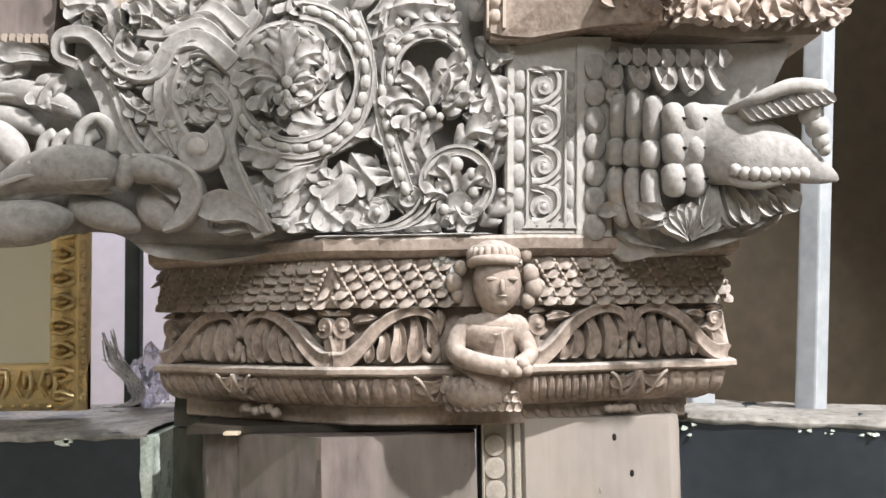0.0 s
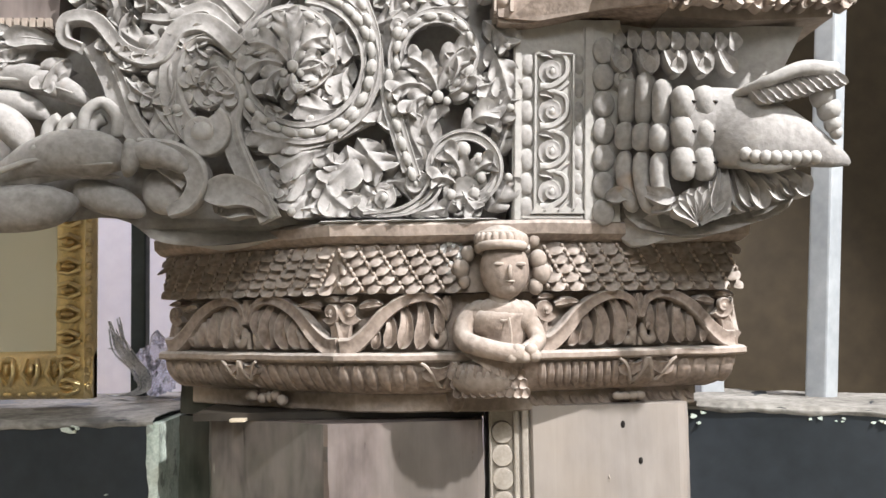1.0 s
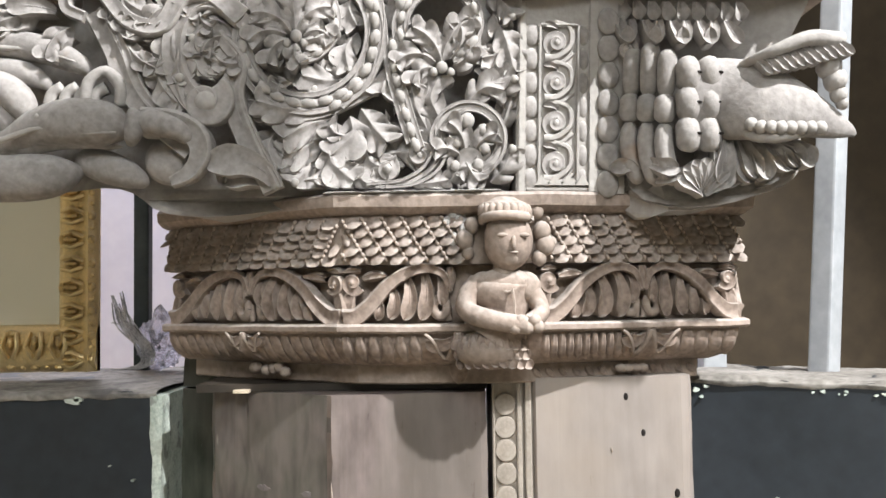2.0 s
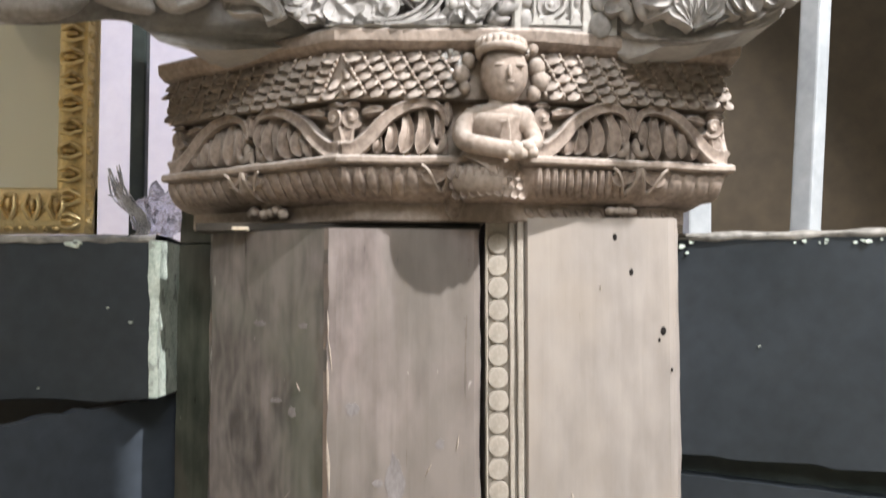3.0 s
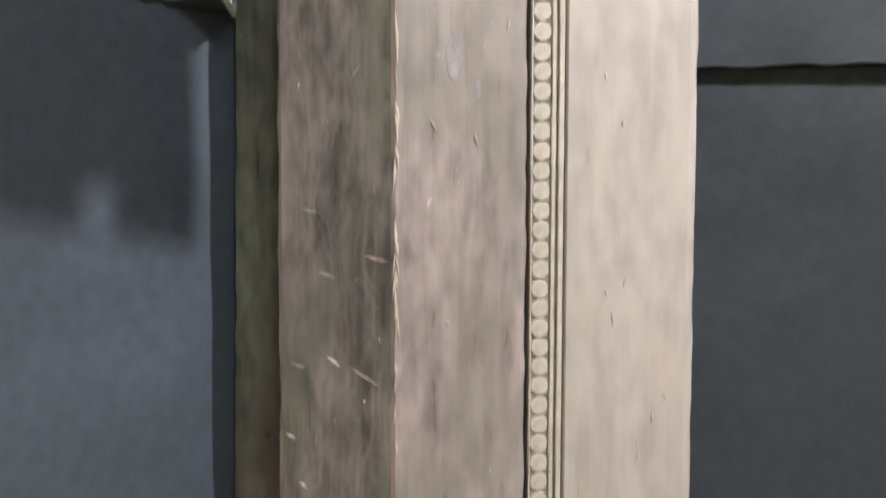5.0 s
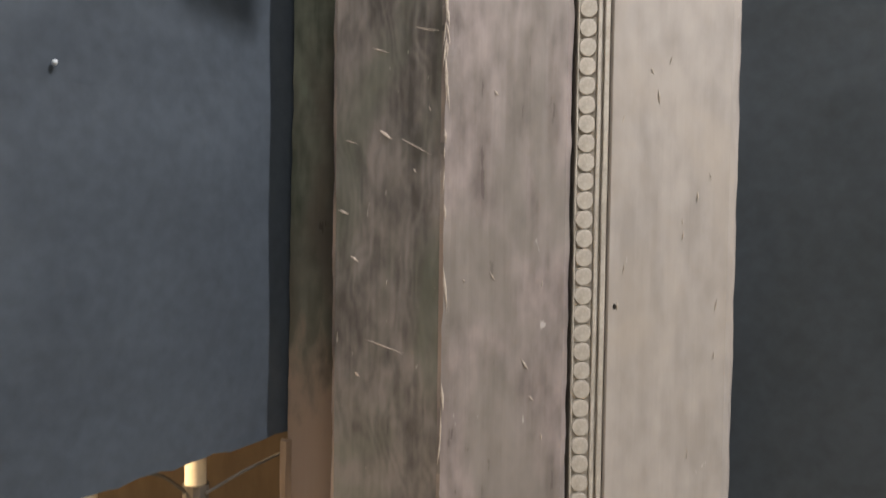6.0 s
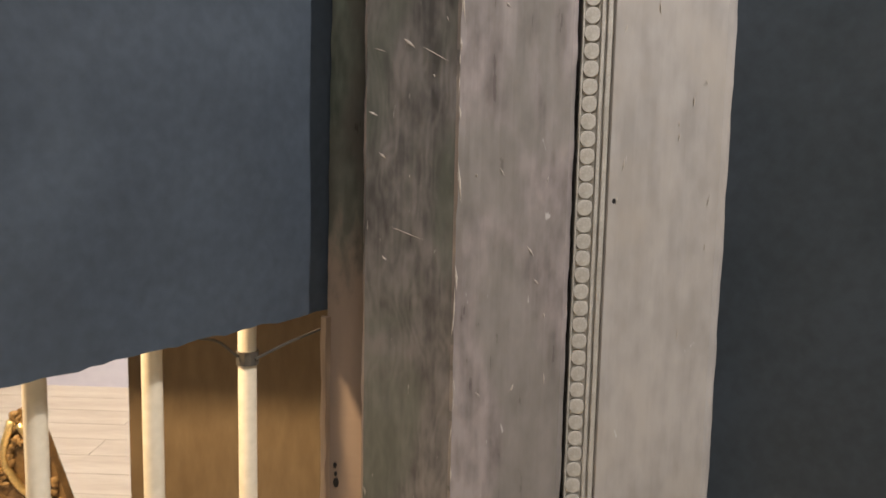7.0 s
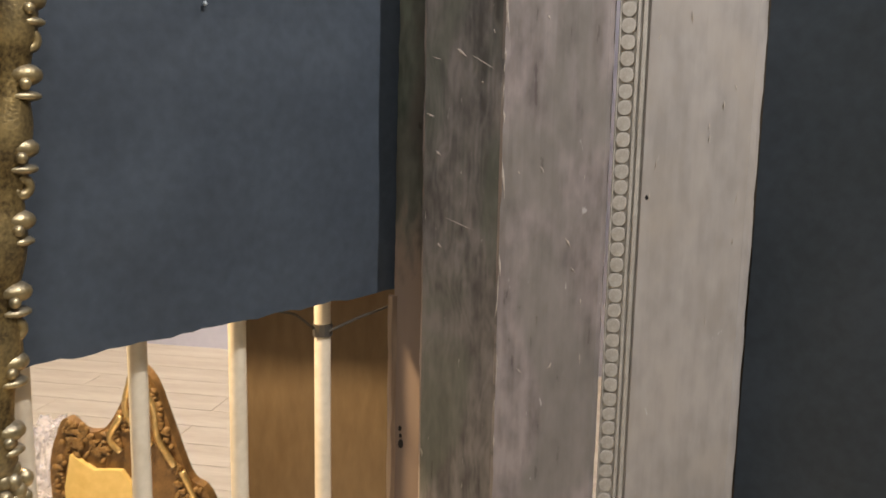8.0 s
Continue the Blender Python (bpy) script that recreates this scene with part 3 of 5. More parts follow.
chips = random.Random(8)
for k in range(16):
    d = 0.11 + 0.15 * chips.random() ** 0.8
    flake(wall_right, 0.196 + RD[0] * d, 0.091 + RD[1] * d, 1.470 - 0.007 * d - chips.uniform(0, 0.003), chips.uniform(0.001, 0.0032), k)
for k, (d, z, size) in enumerate(((0.012, 1.457, 0.003), (0.018, 1.45, 0.002), (0.022, 1.461, 0.0025), (0.09, 1.36, 0.0013), (0.003, 1.30, 0.002), (0.002, 1.262, 0.0028))):
    flake(wall_right, 0.196 + RD[0] * d, 0.091 + RD[1] * d, z + (0.009 if z > 1.4 else 0.0), size, 20 + k)
for k, (x, z, size) in enumerate(((-0.438, 1.466, 0.006), (-0.432, 1.468, 0.004), (-0.40, 1.40, 0.0012), (-0.376, 1.385, 0.002), (-0.47, 1.317, 0.0015))):
    flake(wall_left, x, 0.0645, z, size, 40 + k)
panel = solid("dark_panel", sheet_prism(bmesh.new(), (-0.343, 0.166), LD, 1.35, 0.012, 0.521, 1.303, 90, 40, 0.0035, 0.042, 0.08, 9.0), M_PANEL, "charcoal painted board with a ragged lower edge, tied to a railing", "board")

upright = thing("side_board", "dark stained upright board, low down brown wood with warm lamplight painted in", "board", at=(-0.31, 0.15, FLOOR))
bm = bmesh.new()
prism(bm, [(-0.348, 0.14), (-0.28, 0.112), (-0.28, 0.18), (-0.348, 0.18)], FLOOR, 1.470, 160, 0.0016, 4.0, None, (0,))
for v in bm.verts:
    if v.co.x < -0.3:
        v.co.x -= 0.008 * max(0.0, 1.28 - v.co.z) / 0.78
part("long_board", bm, M_GREEN, upright)
bm = bmesh.new()
prism(bm, [(-0.346, 0.142), (-0.28, 0.114), (-0.28, 0.181), (-0.346, 0.181)], 1.472, 1.53, 6, 0.002, 6.0)
part("end_block", bm, M_GREEN, upright)
bm = bmesh.new()
prism(bm, [(-0.364, 0.133), (-0.356, 0.128), (-0.350, 0.138), (-0.364, 0.145)], FLOOR, 0.512, 50, 0.0018, 15.0, None, (0, 1))
part("edge_strip", bm, M_BARE, upright, "bare brown wood strip")

# ---- wooden post ----
post = thing("wooden_post", "bare weathered teak post with chipped arrises", "post", at=(-0.15, 0.03, FLOOR))
bm = bmesh.new()
plan = [(-0.2928, 0.0555), (-0.2892, 0.0495), (-0.1685, -0.0175), (-0.164, -0.0215), (-0.156, -0.0212), (-0.15, -0.0205), (-0.024, -0.006), (-0.018, -0.001), (-0.018, 0.11), (-0.2928, 0.11)]
prism(bm, plan, FLOOR, 1.477, 260, 0.0017, 11.0, None, (0, 3, 4, 7))
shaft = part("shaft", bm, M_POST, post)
# the narrow left face: greenish patina, its shade painted in as a darker tone
shaft.data.materials.append(M_SHADED_PATINA)
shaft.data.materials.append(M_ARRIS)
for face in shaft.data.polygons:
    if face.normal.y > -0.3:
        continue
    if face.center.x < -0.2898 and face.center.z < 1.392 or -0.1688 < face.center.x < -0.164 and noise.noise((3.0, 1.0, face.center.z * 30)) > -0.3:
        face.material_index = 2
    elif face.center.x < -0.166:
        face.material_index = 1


def face_a(f, z, out=0.0):
    return Vector((-0.2892 + 0.1207 * f, 0.0495 - 0.067 * f, z)) + Vector((-0.45, -0.893, 0)) * out


def face_b(f, z, out=0.0):
    return Vector((-0.156 + 0.132 * f, -0.0212 + 0.0152 * f, z)) + Vector((0.1, -0.995, 0)) * out


def scratch(put, f, z, df, dz, w, mat, parent, name="scratch"):
    """A shallow splintered scar: a low ridge with pointed ends."""
    bm = bmesh.new()
    a, b = put(f, z, 0.0002), put(f + df, z + dz, 0.0002)
    mid = put(f + df * 0.45, z + dz * 0.45, 0.0012)
    d = (b - a).normalized()
    side = Vector((-d.z, 0, d.x)) * w
    v = [bm.verts.new(p) for p in (a, mid + side, b, mid - side * 0.7, mid + Vector((0, -0.0008, 0)))]
    for q in ((0, 1, 4), (1, 2, 4), (2, 3, 4), (3, 0, 4)):
        bm.faces.new([v[k] for k in q])
    return part(name, bm, mat, parent)


rng = random.Random(5)
for f, z, df, dz, w in ((0.42, 0.905, 0.13, -0.012, 0.003), (0.02, 0.812, 0.12, -0.006, 0.002), (0.15, 0.758, 0.09, -0.008, 0.0022), (0.3, 0.66, 0.4, -0.014, 0.001), (0.62, 0.895, 0.3, -0.02, 0.001), (0.75, 1.02, 0.2, -0.008, 0.0012), (0.2, 0.62, 0.06, -0.006, 0.0016)):
    scratch(face_a, f, z, df, dz, w, M_CHIP, post)
for k in range(16):
    scratch(face_b, rng.uniform(0.05, 0.9), rng.uniform(0.45, 1.4), rng.uniform(-0.06, 0.08), -rng.uniform(0.005, 0.018), rng.uniform(0.0006, 0.0016), M_CHIP, post)
for k in range(10):
    scratch(face_a, rng.uniform(0.05, 0.9), rng.uniform(0.45, 1.35), rng.uniform(-0.1, 0.2), -rng.uniform(0.004, 0.014), rng.uniform(0.0005, 0.0012), M_CHIP, post)
for k in range(34):
    z = rng.uniform(0.35, 1.42)
    scratch(lambda f, q, out=0.0: Vector((-0.1645 + 0.012 * f, -0.0218 - out, q)), 0.0, z, rng.uniform(-0.3, 0.5), -rng.uniform(0.01, 0.06), rng.uniform(0.0008, 0.0026), M_CHIP, post, "chipped_arris")

for put, f, z, w, tall in ((face_b, 0.42, 1.235, 0.010, 0.030), (face_b, 0.12, 1.305, 0.008, 0.007), (face_b, 0.30, 1.235, 0.006, 0.004), (face_b, 0.62, 1.20, 0.004, 0.012), (face_b, 0.75, 1.27, 0.005, 0.006), (face_a, 0.74, 1.30, 0.006, 0.006), (face_a, 0.45, 1.385, 0.009, 0.004), (face_a, 0.83, 1.383, 0.007, 0.003), (face_a, 0.6, 1.31, 0.008, 0.003)):
    bm = bmesh.new()
    ring = [bm.verts.new(put(f + w / 0.135 * math.cos(a) * rng.uniform(0.6, 1.1), z + tall * math.sin(a) * rng.uniform(0.6, 1.1), 0.0006)) for a in [k * math.pi / 7 for k in range(14)]]
    rim = [bm.verts.new(p.co + Vector((0, 0.003, 0))) for p in ring]
    bm.faces.new(ring)
    for k in range(14):
        bm.faces.new((ring[k], ring[(k + 1) % 14], rim[(k + 1) % 14], rim[k]))
    part("scraped_patch", bm, M_SCRAPE, post, "pale scraped patch")

# dark slab added to stand for the shade in the open gap
bm = bmesh.new()
box(bm, -0.30, -0.016, 0.02, 0.13, 1.4775, 1.4848)
solid("gap_filler", bm, M_TIE, "thin dark slab added for the shaded gap between post and capital", "board")

bm = bmesh.new()
box(bm, -0.262, -0.247, 0.008, 0.024, 1.4772, 1.4802, 0.0005)
solid("paper_wedge", bm, M_RAIL, "small folded pale paper wedge under the capital", "wedge")

# ---- carved jamb ----
jamb = thing("carved_jamb", "pale scraped teak jamb with a strip of carved roundels", "door jamb", at=(0.08, 0.04, FLOOR))
bm = bmesh.new()
prism(bm, [(0.027, 0.0), (0.029, -0.003), (0.168, -0.002), (0.172, 0.0), (0.1755, 0.001), (0.180, 0.006), (0.180, 0.11), (0.027, 0.11)], FLOOR, 1.489, 220, 0.0011, 21.0, None, (4, 5))
part("face_board", bm, M_JAMB, jamb)
bm = bmesh.new()
prism(bm, [(-0.0125, 0.0055), (0.027, 0.0055), (0.027, 0.11), (-0.0125, 0.11)], FLOOR, 1.487, 4)
part("channel", bm, M_BEAD, jamb)
for x0, x1, y in ((-0.0125, -0.0102, 0.0), (0.0108, 0.0155, -0.001), (0.0185, 0.0245, -0.0025)):
    bm = bmesh.new()
    prism(bm, [(x0, y + 0.001), (x0 + 0.001, y), (x1 - 0.001, y), (x1, y + 0.001), (x1, 0.012), (x0, 0.012)], FLOOR, 1.486, 120, 0.0005, 31.0 + x0)
    part("fillet", bm, M_BEAD, jamb)
bm = bmesh.new()
seg = 18
for r, y in ((0.0107, 0.0105), (0.0106, 0.0026), (0.0098, 0.0008), (0.0066, 0.0004)):
    for k in range(seg):
        bm.verts.new((r * math.cos(2 * math.pi * k / seg), y, r * 1.03 * math.sin(2 * math.pi * k / seg)))
bm.verts.ensure_lookup_table()
for ring in range(3):
    for k in range(seg):
        j = (k + 1) % seg
        bm.faces.new([bm.verts[q] for q in (ring * seg + k, ring * seg + j, ring * seg + seg + j, ring * seg + seg + k)])
bm.faces.new([bm.verts[3 * seg + k] for k in range(seg)])
bead = part("roundel", bm, M_BEAD, jamb, "", True, 50)
bead.location = (0, 0, 1.464)
for k in range(1, 80):
    ob = bead.copy()
    scene.collection.objects.link(ob)
    ob.location = (rng.uniform(-0.0003, 0.0003), rng.uniform(-0.0003, 0.0006), 1.464 - 0.022 * k)
    ob.rotation_euler = (rng.uniform(-0.03, 0.03), rng.uniform(-0.5, 0.5), rng.uniform(-0.04, 0.04))
for x, z, r in ((0.131, 1.4355, 0.0032), (0.115, 1.470, 0.0034), (0.162, 1.378, 0.004), (0.158, 1.369, 0.002), (0.036, 0.704, 0.0045), (0.17, 1.34, 0.0018)):
    bm = bmesh.new()
    ball(bm, (x, -0.0022, z), (r * 0.7, 0.0012, r * 1.1), 8, 5)
    part("nail_hole", bm, M_HOLE, jamb)
for k in range(16):
    scratch(lambda f, q, out=0.0: Vector((0.03 + 0.135 * f, -0.0026 - out, q)), rng.uniform(0.05, 0.95), rng.uniform(0.4, 1.45), rng.uniform(-0.03, 0.03), -rng.uniform(0.006, 0.02), rng.uniform(0.0006, 0.0016), M_CHIP, jamb)

# ---- capital ----
capital = thing("carved_capital", "carved brown teak capital with leaf bands and a small figure", "column capital", at=(-0.05, 0.04, 1.486))
CAP = [Vector(p) for p in ((-0.352, 0.095), (-0.153, -0.042), (-0.012, -0.047), (0.03, -0.045), (0.232, 0.004), (0.244, 0.1))]


def cap_normals():
    ns = []
    for a, b in zip(CAP, CAP[1:]):
        d = (b - a).normalized()
        ns.append(Vector((d.y, -d.x)))
    return ns


CAP_N = cap_normals()


def cap_ring(out):
    """The capital's plan moved outwards, with mitred corners, closed at the back."""
    pts = []
    for k, p in enumerate(CAP):
        if k == 0:
            m = CAP_N[0]
        elif k == len(CAP) - 1:
            m = CAP_N[-1]
        else:
            m = CAP_N[k - 1] + CAP_N[k]
            m = m / m.dot(CAP_N[k])
        pts.append(p + m * out)
    return pts


def cap_sweep(name, profile, mat, sub=14, wobble=0.0007, label=""):
    bm = bmesh.new()
    rows = []
    for out, z in profile:
        ring = cap_ring(out)
        row = []
        for a, b in zip(ring, ring[1:]):
            for k in range(sub):
                q = a + (b - a) * (k / sub)
                row.append(q)
        row.append(ring[-1])
        vs = [bm.verts.new((q.x + wobble * noise.noise((q.x * 40, z * 60, 1)), q.y + wobble * 2 * noise.noise((q.x * 35, z * 60, 7)), z + wobble * 1.6 * noise.noise((q.x * 22, 3, z)))) for q in row]
        vs.append(bm.verts.new((0.20, 0.14, z)))
        vs.append(bm.verts.new((-0.32, 0.14, z)))
        rows.append(vs)
    n = len(rows[0])
    for a, b in zip(rows, rows[1:]):
        for k in range(n):
            bm.faces.new((a[k], a[(k + 1) % n], b[(k + 1) % n], b[k]))
    bm.faces.new(rows[0])
    bm.faces.new(rows[-1])
    return part(name, bm, mat, capital, label)


cap_sweep("top_slab", ((-0.002, 1.6355), (0.004, 1.637), (0.011, 1.642), (0.012, 1.651), (0.009, 1.654)), M_CAPITAL, label="thick top slab under pale dust")
cap_sweep("leaf_band_ground", ((-0.027, 1.5915), (-0.004, 1.5925), (-0.004, 1.635)), M_CAPITAL)
cap_sweep("scroll_band_ground", ((-0.021, 1.541), (-0.021, 1.5915)), M_CAPITAL)
cap_sweep("rim", ((-0.027, 1.532), (0.003, 1.5325), (0.0055, 1.5345), (0.0055, 1.5385), (0.003, 1.5405), (-0.027, 1.541)), M_CAPITAL)
cap_sweep("ovolo", tuple((-0.004 - 0.036 * (1 - math.cos(math.pi / 2 * k / 6)), 1.532 - 0.030 * math.sin(math.pi / 2 * k / 6)) for k in range(7)), M_CAPITAL)
cap_sweep("foot_fillet", ((-0.043, 1.485), (-0.041, 1.4865), (-0.041, 1.5015), (-0.044, 1.502)), M_CAPITAL)


def cap_put(face, ztop, base=0.0, bulge=None):
    """A drawing laid on one face of the capital: u from its first corner, v down from ztop, in half millimetres."""
    a, b, nrm = CAP[face], CAP[face + 1], CAP_N[face]
    d = (b - a).normalized()

    def put(u, v, h=0.0):
        o = base + h + (bulge(v) if bulge else 0.0)
        p = a + d * (u * 0.0005) + nrm * o
        return Vector((p.x, p.y, ztop - v * 0.0005))
    return put


def face_units(face):
    return (CAP[face + 1] - CAP[face]).length / 0.0005


def scale_band(face, u0, u1, lean):
    """Overlapping leaf scales in slanting columns, with a string of small beads between the columns."""
    put = cap_put(face, 1.636, -0.004)
    slant = 12.5 * lean
    u = u0 - 60
    while u < u1 + 60:
        for r in range(5):
            x = u + slant * (r * 0.8 + 0.3)
            if u0 - 2 < x < u1 + 2:
                w = min(32 + rng.uniform(-4, 3), 2 * (x - u0) + 12, 2 * (u1 - x) + 12)
                part("leaf_scale", shingle(put, x, 1 + r * 16, -90 + lean * 24 + rng.uniform(-9, 9), 24, w, 0.0002, 0.0098 + rng.uniform(-0.002, 0.0015)), M_CAPITAL, capital, "", True, 40)
        pts = [(u + 19 + slant * k * 0.21, 3 + k * 4.2) for k in range(20)]
        pts = [p for p in pts if u0 - 4 < p[0] < u1 + 4]
        if len(pts) > 4:
            bm = bmesh.new()
            turns = round(len(pts) * 0.45)
            tube(bm, [put(p[0], p[1], 0.0062) for p in smooth_line(pts, 6 * turns)], lambda f: 0.0006 + 0.0013 * abs(math.sin(f * turns * math.pi)), 6)
            part("bead_string", bm, M_CAPITAL, capital, "", True, 60)
        u += 37


scale_band(0, 14, face_units(0) - 4, -1)
scale_band(1, 6, face_units(1) - 60, 1)
scale_band(3, 16, face_units(3) - 4, 1)


def palmette(face, origin, way, wide):
    """Half a running scroll: a stem that swells from the rim and arches over, slim hooked leaves hanging free below it, an open ring at its end and curls in the corner."""
    put0 = cap_put(face, 1.5915, -0.022)
    put = lambda u, v, h=0.0: put0(origin + way * u, v, h)
    k = wide / 200
    bm = bmesh.new()
    arch = [(-2, 92), (22 * k, 88), (50 * k, 66), (80 * k, 34), (116 * k, 12), (152 * k, 5), (182 * k, 16), (195 * k, 46)]
    vine(bm, put, arch, 0.0088, 0.0026, 0.019, 34, 7, 1.0, True)
    part("scroll_stem", bm, M_CAPITAL, capital, "", True, 60)
    bm = bmesh.new()
    spiral(bm, put, 15, 30, 3, 16, 260, 690, 0.0024, 0.0046, 0.015, 30, 7)
    vine(bm, put, [(12, 46), (6, 64), (2, 90)], 0.005, 0.007, 0.014, 10, 7, 1.0, True)
    part("corner_curl", bm, M_CAPITAL, capital, "", True, 60)
    for u, v, ang, ln, w, c in ((62, 60, -66, 36, 20, -0.6), (86, 36, -62, 60, 27, -0.6), (114, 20, -64, 78, 32, -0.52), (146, 12, -66, 86, 32, -0.42), (174, 16, -72, 56, 22, -0.3)):
        w *= 0.4 + 0.6 * k
        a = ang + rng.uniform(-6, 6)
        part("hanging_leaf", leaf(bmesh.new(), put, u * k, v, a, ln, w, 0.0035, 0.0115, c, 0.3, 0.004), M_CAPITAL, capital, "", True, 42)
        part("leaf_lobe", leaf(bmesh.new(), put, u * k - 2, v + ln * 0.55, a - 52, ln * 0.36, w * 0.5, 0.002, 0.009, 0.4, 0.3, 0.002, False), M_CAPITAL, capital, "", True, 42)
    leaf_part(capital, M_CAPITAL, put, 34 * k, 22, 18, 46 * k, 20, 0.008, 0.010, -0.25, 0.25, 0.004, cup=False)
    leaf_part(capital, M_CAPITAL, put, 30, 8, 170, 32, 15, 0.008, 0.010, 0.3, 0.25, 0.003, cup=False)
    leaf_part(capital, M_CAPITAL, put, 196 * k, 4, -96, 46, 22, 0.010, 0.010, 0.1, 0.3, 0.003, name="bud", cup=False)
    bm = bmesh.new()
    ring = [(176 * k + 12 * math.cos(a * 0.35), 74 + 15 * math.sin(a * 0.35)) for a in range(19)]
    tube(bm, [put(p[0], p[1], 0.013) for p in ring], 0.0042, 8)
    vine(bm, put, [(188 * k, 66), (190 * k, 82), (192 * k, 97)], 0.004, 0.003, 0.010, 8)
    part("ring_curl", bm, M_CAPITAL, capital, "", True, 60)


w0, w3 = face_units(0), face_units(3)
palmette(0, 14, 1, w0 * 0.48)
palmette(0, w0 - 6, -1, w0 * 0.48)
palmette(1, 8, 1, 200)
palmette(3, 8, 1, w3 * 0.49)
palmette(3, w3 - 12, -1, w3 * 0.47)
palmette(4, 10, 1, 130)


def ovolo_out(v):
    f = min(1.0, max(0.0, v / 60))
    return -0.036 * (1 - math.sqrt(max(0.0, 1 - f * f)))


def reeds(face, u0, u1, step, wide, rise=0.0055):
    put = cap_put(face, 1.532, -0.004, ovolo_out)
    u = u0
    while u < u1:
        leaf_part(capital, M_CAPITAL, put, u, 4, -90, 50, wide, 0.0, rise, 0.25, 0.2, name="reed", cup=False)
        u += step


reeds(0, 14, w0 - 6, 27, 26, 0.0026)
reeds(1, 10, 160, 25, 22)
reeds(3, 12, 190, 16, 15)
reeds(3, 270, w3 - 8, 30, 28, 0.003)


def pendant(face, u, size=1.0):
    put0 = cap_put(face, 1.535, -0.002, ovolo_out)
    put = lambda a, v, h=0.0: put0(u + a * size, v * size, h)
    bm = bmesh.new()
    leaf(bm, put, 0, 2, -90, 56, 24, 0.002, 0.006, 0.0, 0.3)
    for sgn in (-1, 1):
        leaf(bm, put, 4 * sgn, 8, -90 + 44 * sgn, 34, 16, 0.001, 0.006, 0.7 * sgn, 0.3)
        vine(bm, put, [(0, 4), (14 * sgn, 30), (28 * sgn, 10), (36 * sgn, 4)], 0.0022, 0.0014, 0.008, 10)
    part("leaf_drop", bm, M_CAPITAL, capital, "", True, 60)


pendant(0, w0 * 0.5, 1.3)
pendant(1, face_units(1) - 66, 1.7)
pendant(3, w3 * 0.52, 1.6)
put = cap_put(0, 1.502, -0.03)
for k in range(6):
    bm = bmesh.new()
    ball(bm, put(w0 * 0.42 + k * 18, 10 + rng.uniform(-5, 5), rng.uniform(0, 0.006)), (0.006, 0.006, 0.0055), 9, 6)
    part("worn_knob", bm, M_CAPITAL, capital, "", True)
put = cap_put(3, 1.502, -0.03)
for k in range(4):
    bm = bmesh.new()
    ball(bm, put(w3 * 0.44 + k * 15, 12, 0.002), (0.006, 0.005, 0.004), 9, 6)
    part("worn_knob", bm, M_CAPITAL, capital, "", True)
for k in range(13):
    leaf_part(capital, M_CAPITAL, put, 14 + k * 27, 8, -60, 24, 14, -0.011, 0.003, name="foot_leaf", cup=False)

def flay(u, v, h=0.0):
    return lay(u, 461 + (v - 461) * (0.89 if v > 461 else 0.75), h)


# the small figure at the corner, one plain shape
bm = bmesh.new()
F = 0.010
ball(bm, flay(874, 498, F + 0.021), (0.0222, 0.0205, 0.0262), 18, 12)
for u, v in ((834, 582), (908, 582)):
    ball(bm, flay(u, v, F + 0.010), (0.0135, 0.013, 0.014), 12, 8)
ball(bm, flay(870, 574, F + 0.012), (0.026, 0.016, 0.013), 14, 8)
ball(bm, flay(876, 525, F + 0.026), (0.0125, 0.0125, 0.0115), 10, 7)
ball(bm, flay(880, 504, F + 0.0415), (0.0024, 0.0026, 0.0062), 8, 6)
ball(bm, flay(863, 491, F + 0.0395), (0.0056, 0.0022, 0.0021), 8, 6)
ball(bm, flay(898, 491, F + 0.0385), (0.0052, 0.0022, 0.0021), 8, 6)
ball(bm, flay(881, 521, F + 0.039), (0.0048, 0.0018, 0.0011), 6, 5)
tube(bm, [flay(870 + 41 * math.cos(a), 461 + 5 * math.sin(a), F + 0.020 - 0.024 * math.sin(a)) for a in [math.pi * 2 * k / 20 for k in range(21)]], 0.0042, 6)
for k in range(11):
    a = math.pi * (0.02 + 0.96 * k / 10)
    ball(bm, flay(868 - 40 * math.cos(a), 444, F + 0.016 + 0.021 * math.sin(a)), (0.0042, 0.0042, 0.0066), 7, 5)
tube(bm, [flay(868 + 37 * math.cos(a), 432, F + 0.014 - 0.018 * math.sin(a)) for a in [math.pi * 2 * k / 20 for k in range(21)]], 0.0035, 6)
ball(bm, flay(866, 440, F + 0.012), (0.022, 0.018, 0.013), 12, 6)
for u, v, r in ((800, 497, 0.0085), (812, 470, 0.007), (806, 520, 0.006), (934, 480, 0.0085), (940, 505, 0.009), (930, 528, 0.007), (925, 440, 0.0065)):
    ball(bm, flay(u, v, F + 0.008), (r, r, r * 1.1), 8, 6)
tube(bm, [flay(874, 525, F + 0.014), flay(868, 560, F + 0.014)], 0.011, 10)
line = smooth_line([(866, 560, 0.020), (866, 585, 0.0235), (872, 615, 0.019), (866, 645, 0.0175), (850, 678, 0.023)], 14)
tube(bm, [flay(p[0], p[1], F + 0.008) for p in line], lambda f: float(smooth_line([(0.014,), (0.030,), (0.0255,), (0.020,), (0.026,), (0.030,)], 20)[round(f * 20)][0]), 14, 0.72)
tube(bm, [flay(*p) for p in smooth_line([(826, 575, F + 0.010), (806, 600, F + 0.014), (808, 626, F + 0.024), (850, 640, F + 0.036), (905, 648, F + 0.040)], 16)], lambda f: 0.0105 - 0.003 * f, 10)
